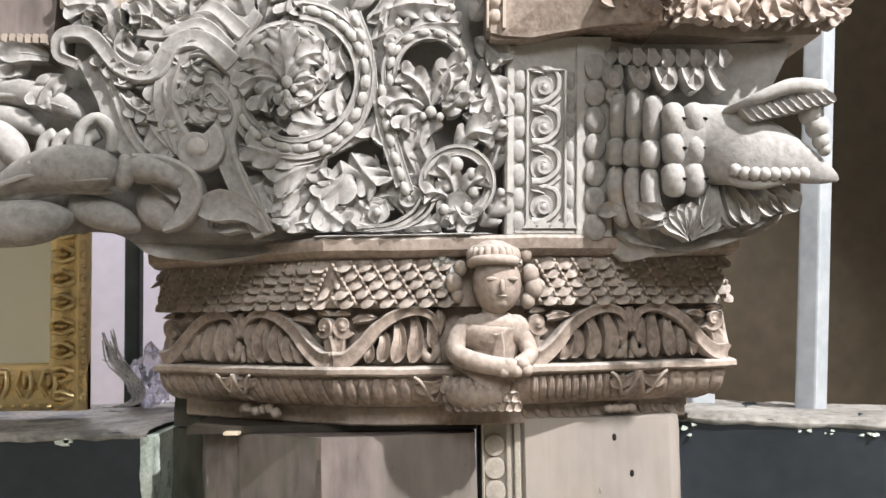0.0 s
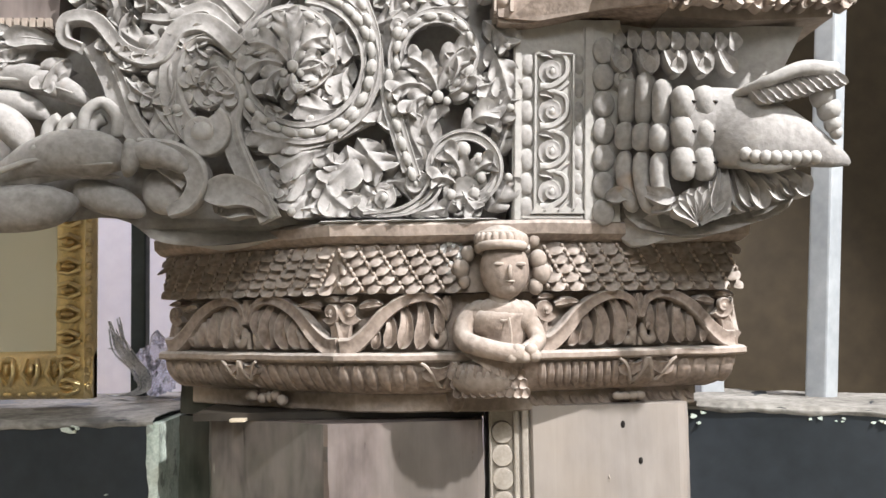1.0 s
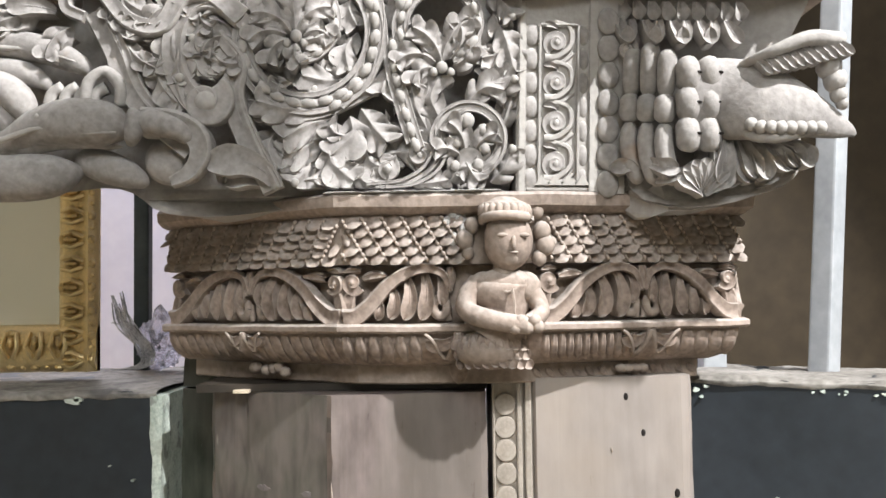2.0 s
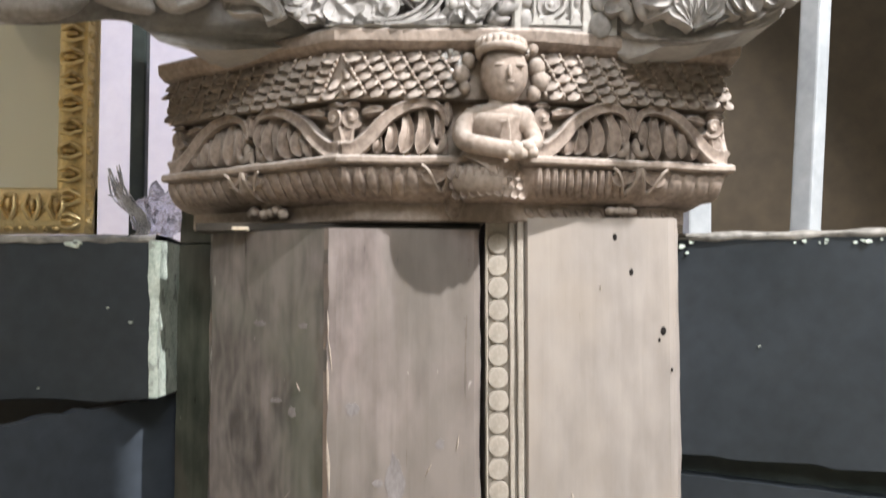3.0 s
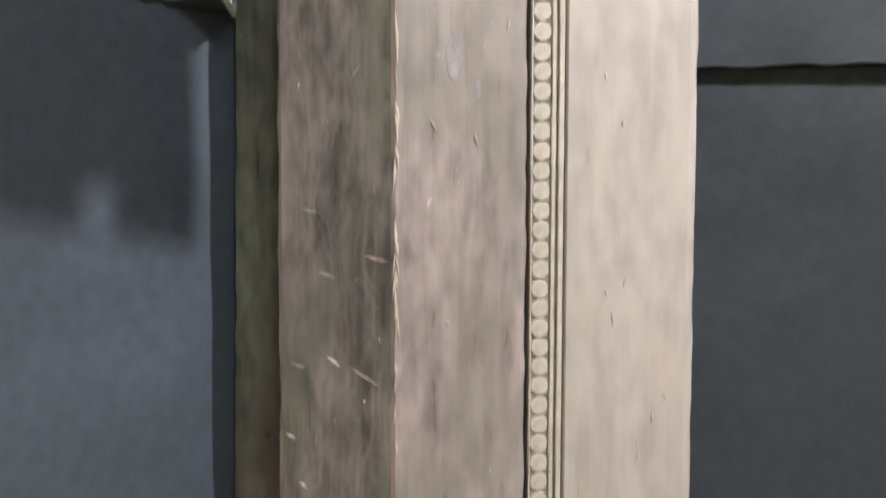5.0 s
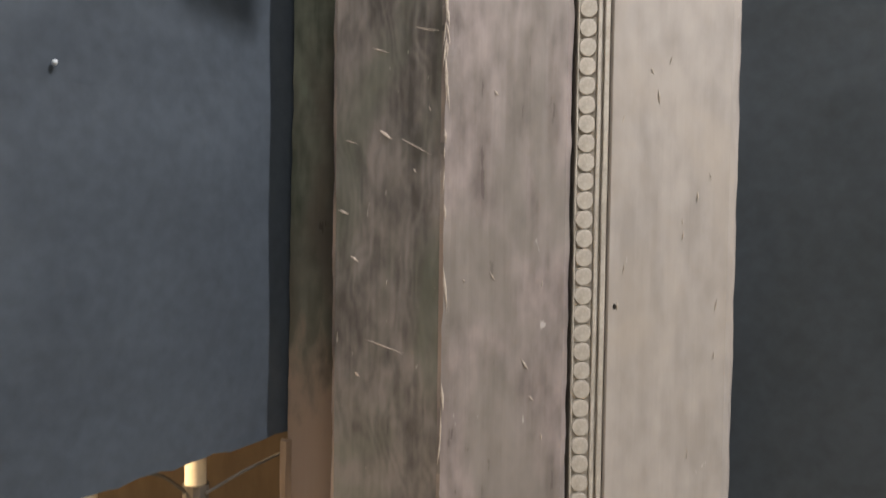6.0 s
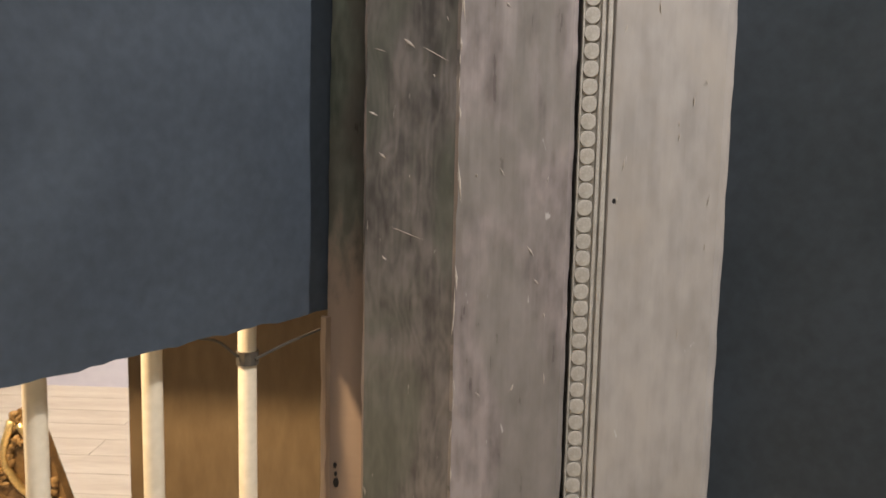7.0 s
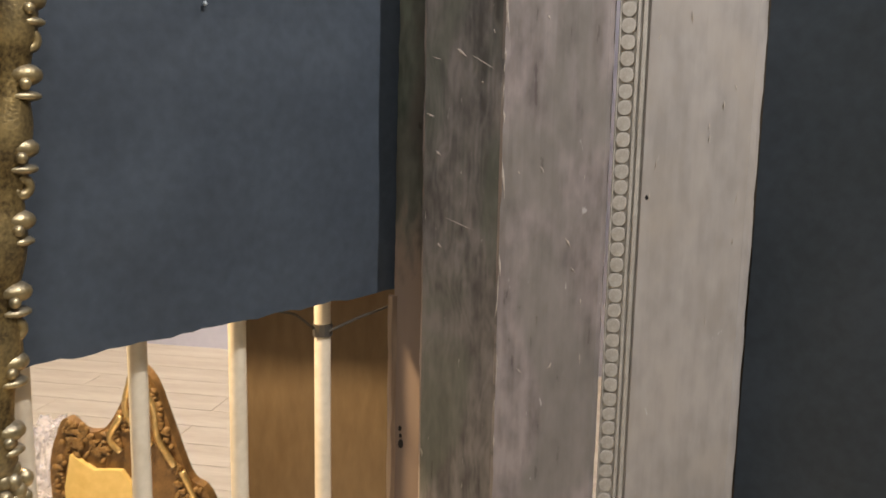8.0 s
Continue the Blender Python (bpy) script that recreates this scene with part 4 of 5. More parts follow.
tube(bm, [flay(*p) for p in smooth_line([(908, 578, F + 0.012), (926, 605, F + 0.014), (930, 628, F + 0.024), (905, 644, F + 0.038)], 14)], lambda f: 0.0092 - 0.0025 * f, 10)
for u, v in ((893, 640), (905, 652), (916, 640), (922, 650), (884, 652)):
    ball(bm, flay(u, v, F + 0.042), (0.0062, 0.005, 0.0055), 7, 5)
tube(bm, [flay(*p) for p in smooth_line([(840, 566, F + 0.022), (872, 590, F + 0.028), (905, 568, F + 0.022)], 10)], 0.0012, 5)
tube(bm, [flay(*p) for p in smooth_line([(880, 585, F + 0.031), (884, 610, F + 0.031), (884, 640, F + 0.03)], 8)], 0.0013, 5)
ball(bm, flay(846, 694, F + 0.004), (0.034, 0.026, 0.018), 12, 8)
for k in range(9):
    for r in range(3):
        leaf(bm, flay, 790 + k * 13 + r * 5, 664 + r * 17 + abs(k - 4) * 1.5, -110 + k * 5, 26, 20, F + 0.020 - 0.0007 * (k - 4.5) ** 2 - 0.003 * r, 0.006, 0.3, 0.3, 0.004)
part("figure", bm, M_CAPITAL, capital, "small carved half-figure on a leafy base", True, 70)
bm = bmesh.new()
for k in range(46):
    u, v = rng.gauss(787, 12), rng.gauss(455, 16)
    ball(bm, lay(u, v, F + rng.uniform(-0.012, 0.006)), (rng.uniform(0.002, 0.006),) * 3, 6, 4)
for k in range(70):
    p = CAP[1] + (CAP[2] - CAP[1]) * rng.uniform(-0.05, 1.0)
    ball(bm, (p.x, p.y - 0.004 + rng.uniform(-0.004, 0.01), 1.6635), (rng.uniform(0.006, 0.016), rng.uniform(0.005, 0.010), rng.uniform(0.0006, 0.0014)), 8, 4)
solid("dust_clump", bm, M_COBWEB, "matted grey cobweb and dust caught beside the figure", "dust", "stuff")

capital.scale = (1.0, 1.0, 1.05)

# ---- left bracket: openwork scroll carving ----
def slab(bm, outline, h0, h1, put=None, undercut=0.0):
    """An upright slab cut to an outline on the drawing grid, from depth h1 to the face h0."""
    put = put or lay
    front = [bm.verts.new(put(u, v, h0)) for u, v in outline]
    back = [bm.verts.new(Vector((p.co.x, 0.10, p.co.z + undercut * soft_step(330, 220, o[0]) * soft_step(280, 380, o[1]))) if h1 < -0.05 else put(o[0], o[1], h1)) for p, o in zip(front, outline)]
    bm.faces.new(front)
    bm.faces.new(back)
    n = len(outline)
    for k in range(n):
        bm.faces.new((front[k], front[(k + 1) % n], back[(k + 1) % n], back[k]))
    return bm


scroll_bracket = thing("scroll_bracket", "weathered grey teak bracket deeply carved with leafy scrolls", "carved bracket", at=(-0.2, 0.05, 1.655))
bm = bmesh.new()
slab(bm, smooth_line([(-330, -120), (-330, 300), (-200, 400), (0, 412), (150, 398), (230, 425), (330, 432), (480, 424), (700, 416), (878, 412), (884, 200), (884, -120)], 40)[:-1] + [(884, -120)], -0.036, -0.13, None, 0.055)
part("body", bm, M_BRACKET, scroll_bracket)

H = 0.012
ring1 = spiral_points(500, 128, 56, 84, -100, 170, 46)
ring2 = spiral_points(516, 146, 112, 128, 165, 448, 60)
ring3 = spiral_points(756, 128, 58, 76, -70, 200, 44)
ring4 = spiral_points(806, 325, 56, 60, -110, 210, 44)
stem1 = smooth_line([(612, 20), (636, 90), (634, 160), (616, 225), (570, 268)], 30)
stem2 = smooth_line([(668, 150), (672, 205), (690, 270), (712, 335)], 30)
stem3 = smooth_line([(640, 405), (700, 398), (742, 372), (758, 330), (764, 290), (790, 268)], 30)
# each beaded vine: a round core, oval beads and a thin cord on both sides; c is what it winds round
for pts, r, c in ((ring1, 0.0052, (510, 140)), (ring2, 0.0062, (510, 140)), (ring3, 0.0052, (770, 128)), (ring4, 0.004, (806, 325)), (stem1, 0.0055, None), (stem2, 0.0058, None), (stem3, 0.0036, None)):
    bm = bmesh.new()
    tube(bm, [lay(p[0], p[1], H - 0.003) for p in pts], r * 0.9, 6)
    if r > 0.0045:
        bead_chain(bm, lay, pts, r * 0.82, 29, H + 0.003)
    for s in (-1, 1):
        if c:
            side = [(p[0] + s * 0.12 * (p[0] - c[0]), p[1] + s * 0.12 * (p[1] - c[1])) for p in pts]
        else:
            side = [(p[0] + s * 12, p[1] + s * 3) for p in pts]
        band(bm, [lay(p[0], p[1], H + 0.002) for p in side], lambda f: r * 0.42, Vector((0, -1, 0)))
    part("beaded_vine", bm, M_BRACKET, scroll_bracket, "", True, 60)

for u, v, ang, ln, w, c in ((497, 140, 92, 86, 44, 0.1), (497, 138, 60, 80, 38, -0.5), (488, 138, 128, 78, 38, 0.5), (480, 142, 165, 70, 34, 0.5), (485, 150, 205, 60, 32, 0.5),
                            (505, 150, -20, 52, 30, 0.5), (500, 155, 250, 44, 30, 0.5), (510, 145, 25, 56, 32, -0.6)):
    leaf_part(scroll_bracket, M_BRACKET, lay, u, v, ang, ln, w, 0.004, 0.012, c, 0.3, 0.008, name="rosette_leaf")
for u, v, ang, ln, w, c in ((756, 190, 110, 80, 38, 0.4), (756, 186, 75, 92, 40, -0.4), (745, 190, 150, 76, 34, 0.6), (770, 185, 40, 66, 34, 0.6), (742, 200, 185, 52, 30, 0.6), (775, 195, 5, 44, 28, 0.6),
                            (800, 345, 100, 60, 34, 0.4), (815, 345, 60, 50, 32, -0.4), (790, 350, 150, 44, 30, 0.4), (800, 360, -70, 44, 32, 0.2)):
    leaf_part(scroll_bracket, M_BRACKET, lay, u, v, ang, ln, w, 0.004, 0.012, c, 0.3, 0.008, name="rosette_leaf")
for u, v, r in ((498, 146, 0.007), (482, 158, 0.005), (512, 158, 0.005), (498, 168, 0.005), (534, 140, 0.007), (756, 200, 0.007), (742, 208, 0.005), (772, 208, 0.005), (802, 292, 0.009), (830, 308, 0.007), (834, 340, 0.007), (785, 330, 0.006), (822, 368, 0.007), (782, 370, 0.006), (684, 90, 0.008)):
    bm = bmesh.new()
    ball(bm, lay(u, v, 0.013), (r * 0.78, r * 0.7, r * 0.85), 10, 7)
    part("boss", bm, M_BRACKET, scroll_bracket, "", True)

# acanthus fronds that fill the ground between the stems
rng = random.Random(11)
for pts, size, n, h in (
    ([(540, 276), (480, 272), (432, 260)], 40, 3, 0.004), ([(570, 284), (520, 300), (480, 322)], 44, 3, -0.002), ([(596, 284), (600, 318), (566, 352)], 44, 3, 0.002), ([(614, 270), (640, 306), (662, 330)], 44, 3, 0.0),
    ([(548, 316), (510, 340), (478, 350)], 42, 3, -0.006), ([(556, 330), (568, 366), (604, 396)], 42, 3, 0.002), ([(530, 346), (520, 376), (500, 398)], 40, 3, -0.008), ([(622, 326), (634, 362), (664, 376)], 40, 3, 0.0),
    ([(668, 290), (700, 300), (706, 330)], 40, 3, -0.008), ([(650, 350), (690, 346), (724, 356)], 40, 3, -0.004), ([(606, 214), (556, 222), (510, 214)], 38, 3, -0.004), ([(470, 190), (500, 205), (530, 236)], 36, 2, -0.01),
    ([(650, 160), (660, 205), (650, 244)], 42, 3, -0.004), ([(640, 70), (668, 62), (696, 40)], 40, 3, -0.004), ([(652, 108), (664, 136), (660, 170)], 38, 2, -0.012), ([(606, 50), (590, 92), (604, 126)], 36, 3, -0.004),
    ([(604, 132), (586, 165), (592, 204)], 36, 3, -0.006), ([(846, 100), (868, 148), (884, 204)], 38, 4, -0.002), ([(836, 60), (862, 84), (880, 110)], 34, 3, -0.002), ([(842, 150), (852, 182), (846, 210)], 36, 2, -0.008),
    ([(690, 62), (744, 44), (806, 40)], 36, 4, 0.0), ([(650, 22), (716, 6), (790, 14)], 40, 4, -0.002), ([(560, 20), (520, -20), (470, -30)], 44, 3, -0.002), ([(450, 30), (470, -10), (520, -24)], 40, 3, -0.008),
    ([(830, 30), (850, -10), (860, -50)], 40, 3, -0.004), ([(700, -10), (740, -40), (800, -50)], 44, 3, -0.006), ([(610, 10), (640, -30), (690, -50)], 44, 3, -0.006), ([(736, 312), (712, 268), (704, 226)], 40, 3, -0.004),
    ([(756, 290), (738, 252), (752, 214)], 40, 3, -0.002), ([(800, 262), (830, 236), (866, 240)], 36, 3, 0.002), ([(772, 398), (796, 372), (836, 388)], 38, 3, 0.002), ([(846, 396), (868, 372), (882, 340)], 36, 3, -0.002),
    ([(864, 300), (874, 270), (884, 240)], 34, 2, -0.008), ([(690, 392), (726, 400), (772, 394)], 30, 4, -0.002), ([(572, 398), (612, 392), (660, 402)], 32, 4, -0.004), ([(496, 398), (530, 392), (566, 400)], 32, 3, -0.008),
    ([(676, 160), (664, 120), (680, 86)], 36, 3, -0.008), ([(716, 236), (700, 200), (712, 160)], 36, 3, -0.008), ([(440, 200), (456, 240), (450, 290)], 40, 3, -0.006), ([(470, 300), (452, 330), (462, 372)], 38, 3, -0.008),
    ([(556, 70), (540, 100), (556, 128)], 34, 2, -0.010), ([(440, 110), (456, 150), (446, 190)], 34, 2, -0.010), ([(800, 100), (820, 140), (806, 180)], 34, 2, -0.010), ([(840, 215), (856, 228), (884, 220)], 30, 2, 0.0)):
    frond(scroll_bracket, M_BRACKET, above_foot, pts, size, n, h)
for u, v, sgn in ((662, 376, 1), (720, 352, -1), (684, 74, 1)):
    bm = bmesh.new()
    spiral(bm, lay, u, v, 4, 20, 60, 60 + sgn * 430, 0.0026, 0.0048, 0.010, 30, 7)
    part("curl", bm, M_BRACKET, scroll_bracket, "", True, 60)

# broad sweeping stems and a big curl
for pts, r0, r1, h in (
    ([(412, 130), (365, 92), (318, 92), (288, 140), (290, 205), (322, 258), (352, 268)], 0.0075, 0.011, 0.016),
    ([(404, 118), (350, 76), (300, 82), (262, 132), (205, 122), (150, 66), (100, 66), (96, 100), (128, 116)], 0.0095, 0.0042, 0.018),
    ([(398, 90), (345, 44), (280, 62), (232, 60)], 0.0065, 0.003, 0.016),
    ([(420, 60), (360, 12), (300, 20), (250, -20)], 0.0075, 0.004, 0.012),
    ([(142, 104), (178, 170), (205, 240), (262, 300), (318, 345)], 0.009, 0.008, 0.010),
    ([(160, 100), (200, 175), (232, 245), (300, 318)], 0.004, 0.004, 0.014),
    ([(352, 150), (392, 195), (388, 250), (412, 318), (462, 412)], 0.010, 0.008, 0.012),
    ([(372, 160), (404, 205), (402, 255), (428, 320), (476, 410)], 0.004, 0.004, 0.016),
    ([(402, 130), (395, 168), (352, 210), (330, 190), (338, 165), (362, 165)], 0.005, 0.005, 0.014),
    ([(440, 20), (400, 100), (420, 190), (470, 262)], 0.0045, 0.0045, 0.010),
    ([(480, 290), (560, 276), (640, 240)], 0.0045, 0.003, 0.010)):
    bm = bmesh.new()
    vine(bm, lay, pts, r0 * 1.12, r1 * 1.12, h, 44, 8, 1.0, True)
    part("sweeping_stem", bm, M_BRACKET, scroll_bracket, "", True, 42)
bm = bmesh.new()
spiral(bm, lay, 346, 262, 7, 34, -20, 420, 0.0055, 0.0095, 0.018, 40, 8)
ball(bm, lay(346, 262, 0.018), (0.011, 0.010, 0.010), 9, 7)
part("big_curl", bm, M_BRACKET, scroll_bracket, "chipped curl showing fresh brown wood", True)
for u, v, ang, ln, w, c in ((395, 92, 170, 90, 26, 0.4), (300, 88, 195, 90, 26, 0.4), (270, 140, 150, 70, 26, 0.5), (288, 140, -70, 80, 44, -0.4), (300, 190, -100, 84, 50, 0.3), (262, 132, 200, 80, 26, -0.5),
                            (205, 118, 120, 70, 24, -0.6), (232, 60, 60, 60, 26, 0.6), (180, 60, 80, 60, 30, 0.6), (280, 60, 120, 70, 26, 0.6), (330, 40, 110, 60, 26, -0.6), (330, 95, -95, 50, 22, 0.6),
                            (350, 130, 200, 60, 30, 0.8), (390, 150, 170, 70, 30, 0.7), (355, 175, -60, 54, 26, 0.6)):
    leaf_part(scroll_bracket, M_BRACKET, lay, u, v, ang, ln, w * 1.15, 0.002, 0.015, c, 0.3, 0.008, name="broad_leaf")
for u, v, ang, ln, w, c in ((250, 190, -75, 90, 40, 0.3), (196, 150, -60, 80, 30, 0.3), (40, 110, 190, 90, 40, 0.2), (100, 130, 220, 70, 34, 0.3)):
    leaf_part(scroll_bracket, M_BRACKET, lay, u, v, ang, ln, w, 0.002, 0.013, c, 0.3, 0.008, name="broad_leaf")
for pts, size, n, h in (([(400, 80), (340, 62), (292, 96)], 44, 4, 0.004), ([(296, 108), (284, 160), (300, 222)], 46, 4, 0.006), ([(262, 118), (214, 98), (170, 62)], 36, 4, 0.006), ([(410, 62), (350, 22), (280, 44)], 42, 5, 0.002), ([(330, 20), (270, -8), (215, 24)], 42, 4, -0.002),
                        ([(240, 52), (205, 60), (180, 28)], 36, 3, -0.004), ([(400, 140), (352, 118), (318, 152)], 36, 3, 0.002), ([(396, 164), (368, 190), (330, 176)], 30, 3, 0.004), ([(420, 20), (400, -20), (350, -40)], 44, 3, -0.004), ([(170, 30), (140, 6), (100, 10)], 36, 3, -0.004)):
    frond(scroll_bracket, M_BRACKET, above_foot, pts, size, n, h)
for u, v, ang, ln, w, c, h in ((468, 400, 128, 132, 60, 0.75, 0.006), (462, 402, 150, 96, 44, 0.5, -0.006), (372, 398, 84, 62, 34, -0.3, 0.0)):
    spoon_part(scroll_bracket, M_BRACKET, lay, u, v, ang, ln, w, h, 0.013, c, 0.3, 0.006, name="arched_leaf")
bm = bmesh.new()
band(bm, [lay(p[0], p[1], 0.020) for p in smooth_line([(236, 296), (290, 300), (328, 318), (340, 350), (322, 384), (290, 400)], 26)], lambda f: 0.0125 - 0.0075 * f * f, Vector((0, -1, 0)))
part("hollow_curl", bm, M_BRACKET, scroll_bracket, "", True, 60)
bm = bmesh.new()
ball(bm, lay(272, 356, -0.01), (0.024, 0.016, 0.022), 16, 10)
part("boss", bm, M_BRACKET, scroll_bracket, "", True)

# the smooth rounded forms at the end of the bracket
def spindle(pts, name="rounded_form", squash=1.1):
    """A smooth tapering limb along drawn points (u, v, depth, half width), rounded at both ends."""
    line = smooth_line(pts, 26)
    bm = bmesh.new()
    tube(bm, [lay(p[0], p[1], p[2]) for p in line], lambda f: max(0.0008, float(line[round(f * 26)][3]) * math.sqrt(max(0.02, 1 - abs(2 * f - 1) ** 9))), 18, squash)
    return part(name, bm, M_BRACKET, scroll_bracket, "", True)


spindle([(-80, 356, 0.014, 0.006), (0, 334, 0.018, 0.010), (60, 310, 0.022, 0.0165), (120, 300, 0.024, 0.0205), (180, 304, 0.022, 0.019), (216, 318, 0.016, 0.008)])
spindle([(-80, 368, 0.012, 0.006), (20, 346, 0.016, 0.007), (110, 332, 0.018, 0.006), (200, 338, 0.014, 0.003)])
for pts in ([(10, 338), (80, 316), (150, 324), (206, 322)], [(70, 296), (110, 316), (150, 324)], [(-40, 168), (40, 172), (112, 192)]):
    bm = bmesh.new()
    vine(bm, lay, pts, 0.003, 0.0008, 0.040 if pts[0][1] > 200 else 0.014, 18, 6)
    part("crease", bm, M_BRACKET, scroll_bracket, "", True)
spindle([(218, 276, 0.020, 0.004), (228, 296, 0.026, 0.0075), (226, 318, 0.026, 0.008), (216, 338, 0.018, 0.004)])
spindle([(228, 300, 0.022, 0.009), (262, 300, 0.024, 0.011), (300, 312, 0.022, 0.009), (322, 330, 0.018, 0.006)])
spindle([(-90, 150, 0.0, 0.012), (0, 158, 0.002, 0.013), (60, 170, 0.004, 0.012), (108, 190, 0.0, 0.009), (136, 208, -0.006, 0.002)])
spindle([(-90, 205, 0.0, 0.010), (-10, 204, 0.004, 0.011), (36, 216, 0.004, 0.009), (64, 236, -0.002, 0.003)])
spindle([(-60, 232, 0.012, 0.012), (-10, 240, 0.018, 0.014), (24, 268, 0.018, 0.0135), (36, 306, 0.012, 0.005)])
spindle([(-40, 262, 0.010, 0.012), (-6, 286, 0.014, 0.012), (0, 318, 0.012, 0.006)])
spindle([(-140, 388, 0.006, 0.020), (0, 392, 0.012, 0.0215), (80, 388, 0.012, 0.0185), (128, 378, 0.004, 0.006)])
spindle([(110, 352, -0.004, 0.010), (150, 366, 0.0, 0.014), (196, 380, 0.0, 0.013), (236, 398, -0.006, 0.006)])
for u, v, ang, ln, w, c in ((20, 128, 176, 90, 46, 0.1), (70, 100, 170, 80, 42, 0.2), (-10, 80, 190, 70, 44, 0.2), (10, 225, 210, 80, 38, 0.3)):
    spoon_part(scroll_bracket, M_BRACKET, lay, u, v, ang, ln, w, 0.0, 0.013, c, 0.3, 0.008, name="broad_leaf")
bm = bmesh.new()
tube(bm, [lay(p[0], p[1], 0.012) for p in smooth_line([(130, 262), (136, 225), (165, 208), (190, 232), (192, 268)], 16)], 0.0055, 8)
part("ring", bm, M_BRACKET, scroll_bracket, "", True)
for k in range(4):
    bm = bmesh.new()
    tube(bm, [lay(p[0], p[1], 0.004) for p in smooth_line([(60 + k * 26, 270), (66 + k * 26, 244), (84 + k * 26, 232)], 8)], 0.006, 7)
    part("rib", bm, M_BRACKET, scroll_bracket, "", True)

# ---- right bracket: panel with scroll strip and a beaked beast ----
beast = thing("beast_bracket", "weathered grey teak bracket carved as a beaked beast", "carved bracket", at=(0.12, 0.04, 1.655))
bm = bmesh.new()
slab(bm, [(890, 60), (890, 418), (1082, 414), (1082, 60)], 0.006, -0.13)
part("panel_block", bm, M_BRACKET, beast)
for u0, u1, v0, v1, h in ((892, 906, 80, 414, 0.011), (926, 932, 120, 400, 0.0125), (994, 1000, 120, 400, 0.0125), (1016, 1034, 75, 414, 0.012), (926, 1000, 120, 126, 0.0125), (926, 1000, 392, 399, 0.0125), (906, 1016, 404, 412, 0.011)):
    bm = bmesh.new()
    slab(bm, [(u0, v0), (u0, v1), (u1, v1), (u1, v0)], h, 0.004)
    bmesh.ops.bevel(bm, geom=list(bm.edges), offset=0.0011, segments=2, affect="EDGES")
    part("fillet", bm, M_BRACKET, beast)
bm = bmesh.new()
for k in range(4):
    v = 150 + k * 70
    spiral(bm, lay, 958, v + 4, 3, 18, 90, 600, 0.0024, 0.0042, 0.009, 34)
    vine(bm, lay, [(938, v + 30), (962, v + 28), (984, v + 8), (982, v - 22), (955, v - 34)], 0.004, 0.0022, 0.009, 16)
    vine(bm, lay, [(940, v + 40), (968, v + 38), (990, v + 22)], 0.0026, 0.0016, 0.009, 10)
    leaf(bm, lay, 962, v - 20, 150, 28, 12, 0.006, 0.006)
    ball(bm, lay(958, v + 4, 0.010), (0.0045, 0.004, 0.0045), 8, 6)
part("scroll_strip", bm, M_BRACKET, beast, "", True, 60)
for k in range(7):
    bm = bmesh.new()
    ball(bm, lay(916, 140 + k * 42, 0.007), (0.0085, 0.0045, 0.0108), 12, 8)
    part("half_round", bm, M_BRACKET, beast, "", True)
    bm = bmesh.new()
    ball(bm, lay(1007, 140 + k * 42, 0.007), (0.0055, 0.004, 0.0108), 12, 8)
    part("half_round", bm, M_BRACKET, beast, "", True)
for k in range(7):
    bm = bmesh.new()
    ball(bm, lay(1050, 118 + k * 47, 0.013), (0.0105, 0.0045, 0.0128), 12, 8)
    part("half_round", bm, M_BRACKET, beast, "", True)
bm = bmesh.new()
for k in range(4):
    slab(bm, [(922 + k * 24, 402), (934 + k * 24, 384), (946 + k * 24, 402)], 0.013, 0.004)
part("saw_teeth", bm, M_BRACKET, beast)

bm = bmesh.new()
slab(bm, smooth_line([(1076, 60), (1076, 405), (1180, 425), (1300, 415), (1390, 380), (1400, 300), (1360, 200), (1420, 60)], 30), -0.004, -0.13)
part("body", bm, M_BRACKET, beast)


bm = bmesh.new()
slab(bm, smooth_line([(1088, 372), (1090, 412), (1190, 424), (1310, 414), (1385, 376), (1398, 330), (1300, 356), (1190, 372)], 26), 0.006, -0.06)
bmesh.ops.bevel(bm, geom=[e for e in bm.edges if len(e.link_faces) == 2], offset=0.004, segments=2, affect="EDGES")
part("underside", bm, M_BRACKET, beast, "", True, 60)


def finger(pts, r):
    """A blunt rounded lock of hair along drawn points."""
    bm = bmesh.new()
    tube(bm, [lay(p[0], p[1], 0.010 + p[2]) for p in smooth_line(pts, 18)], lambda f: r * math.sqrt(max(0.06, 1 - abs(2 * f - 1) ** 5)), 12, 1.15)
    return part("lock", bm, M_BRACKET, beast, "", True)


for j, u in enumerate((1090, 1120, 1150)):
    finger([(u + 6, 152 + 16 * (j != 1), 0.0), (u + 1, 195, 0.006), (u, 250, 0.004)], 0.0086)
    finger([(u - 2, 292, 0.004), (u - 5, 330, 0.007), (u + 2, 366, 0.006), (u + 16, 398, 0.0)], 0.0084)
    finger([(u - 4, 250, 0.003), (u - 4, 270, 0.008), (u - 4, 291, 0.003)], 0.0094)
for u in (1186, 1223):
    for v, hh in ((184, 52), (236, 50), (288, 52)):
        finger([(u - 2, v, 0.004), (u, v + hh / 2, 0.010), (u + 2, v + hh, 0.004)], 0.0104)
        bm = bmesh.new()
        ball(bm, lay(u + 12, v + hh * 0.5, 0.028), (0.0042, 0.003, 0.0013), 8, 5)
        part("lock_eye", bm, M_HOLE, beast, "dark cut notch", True)
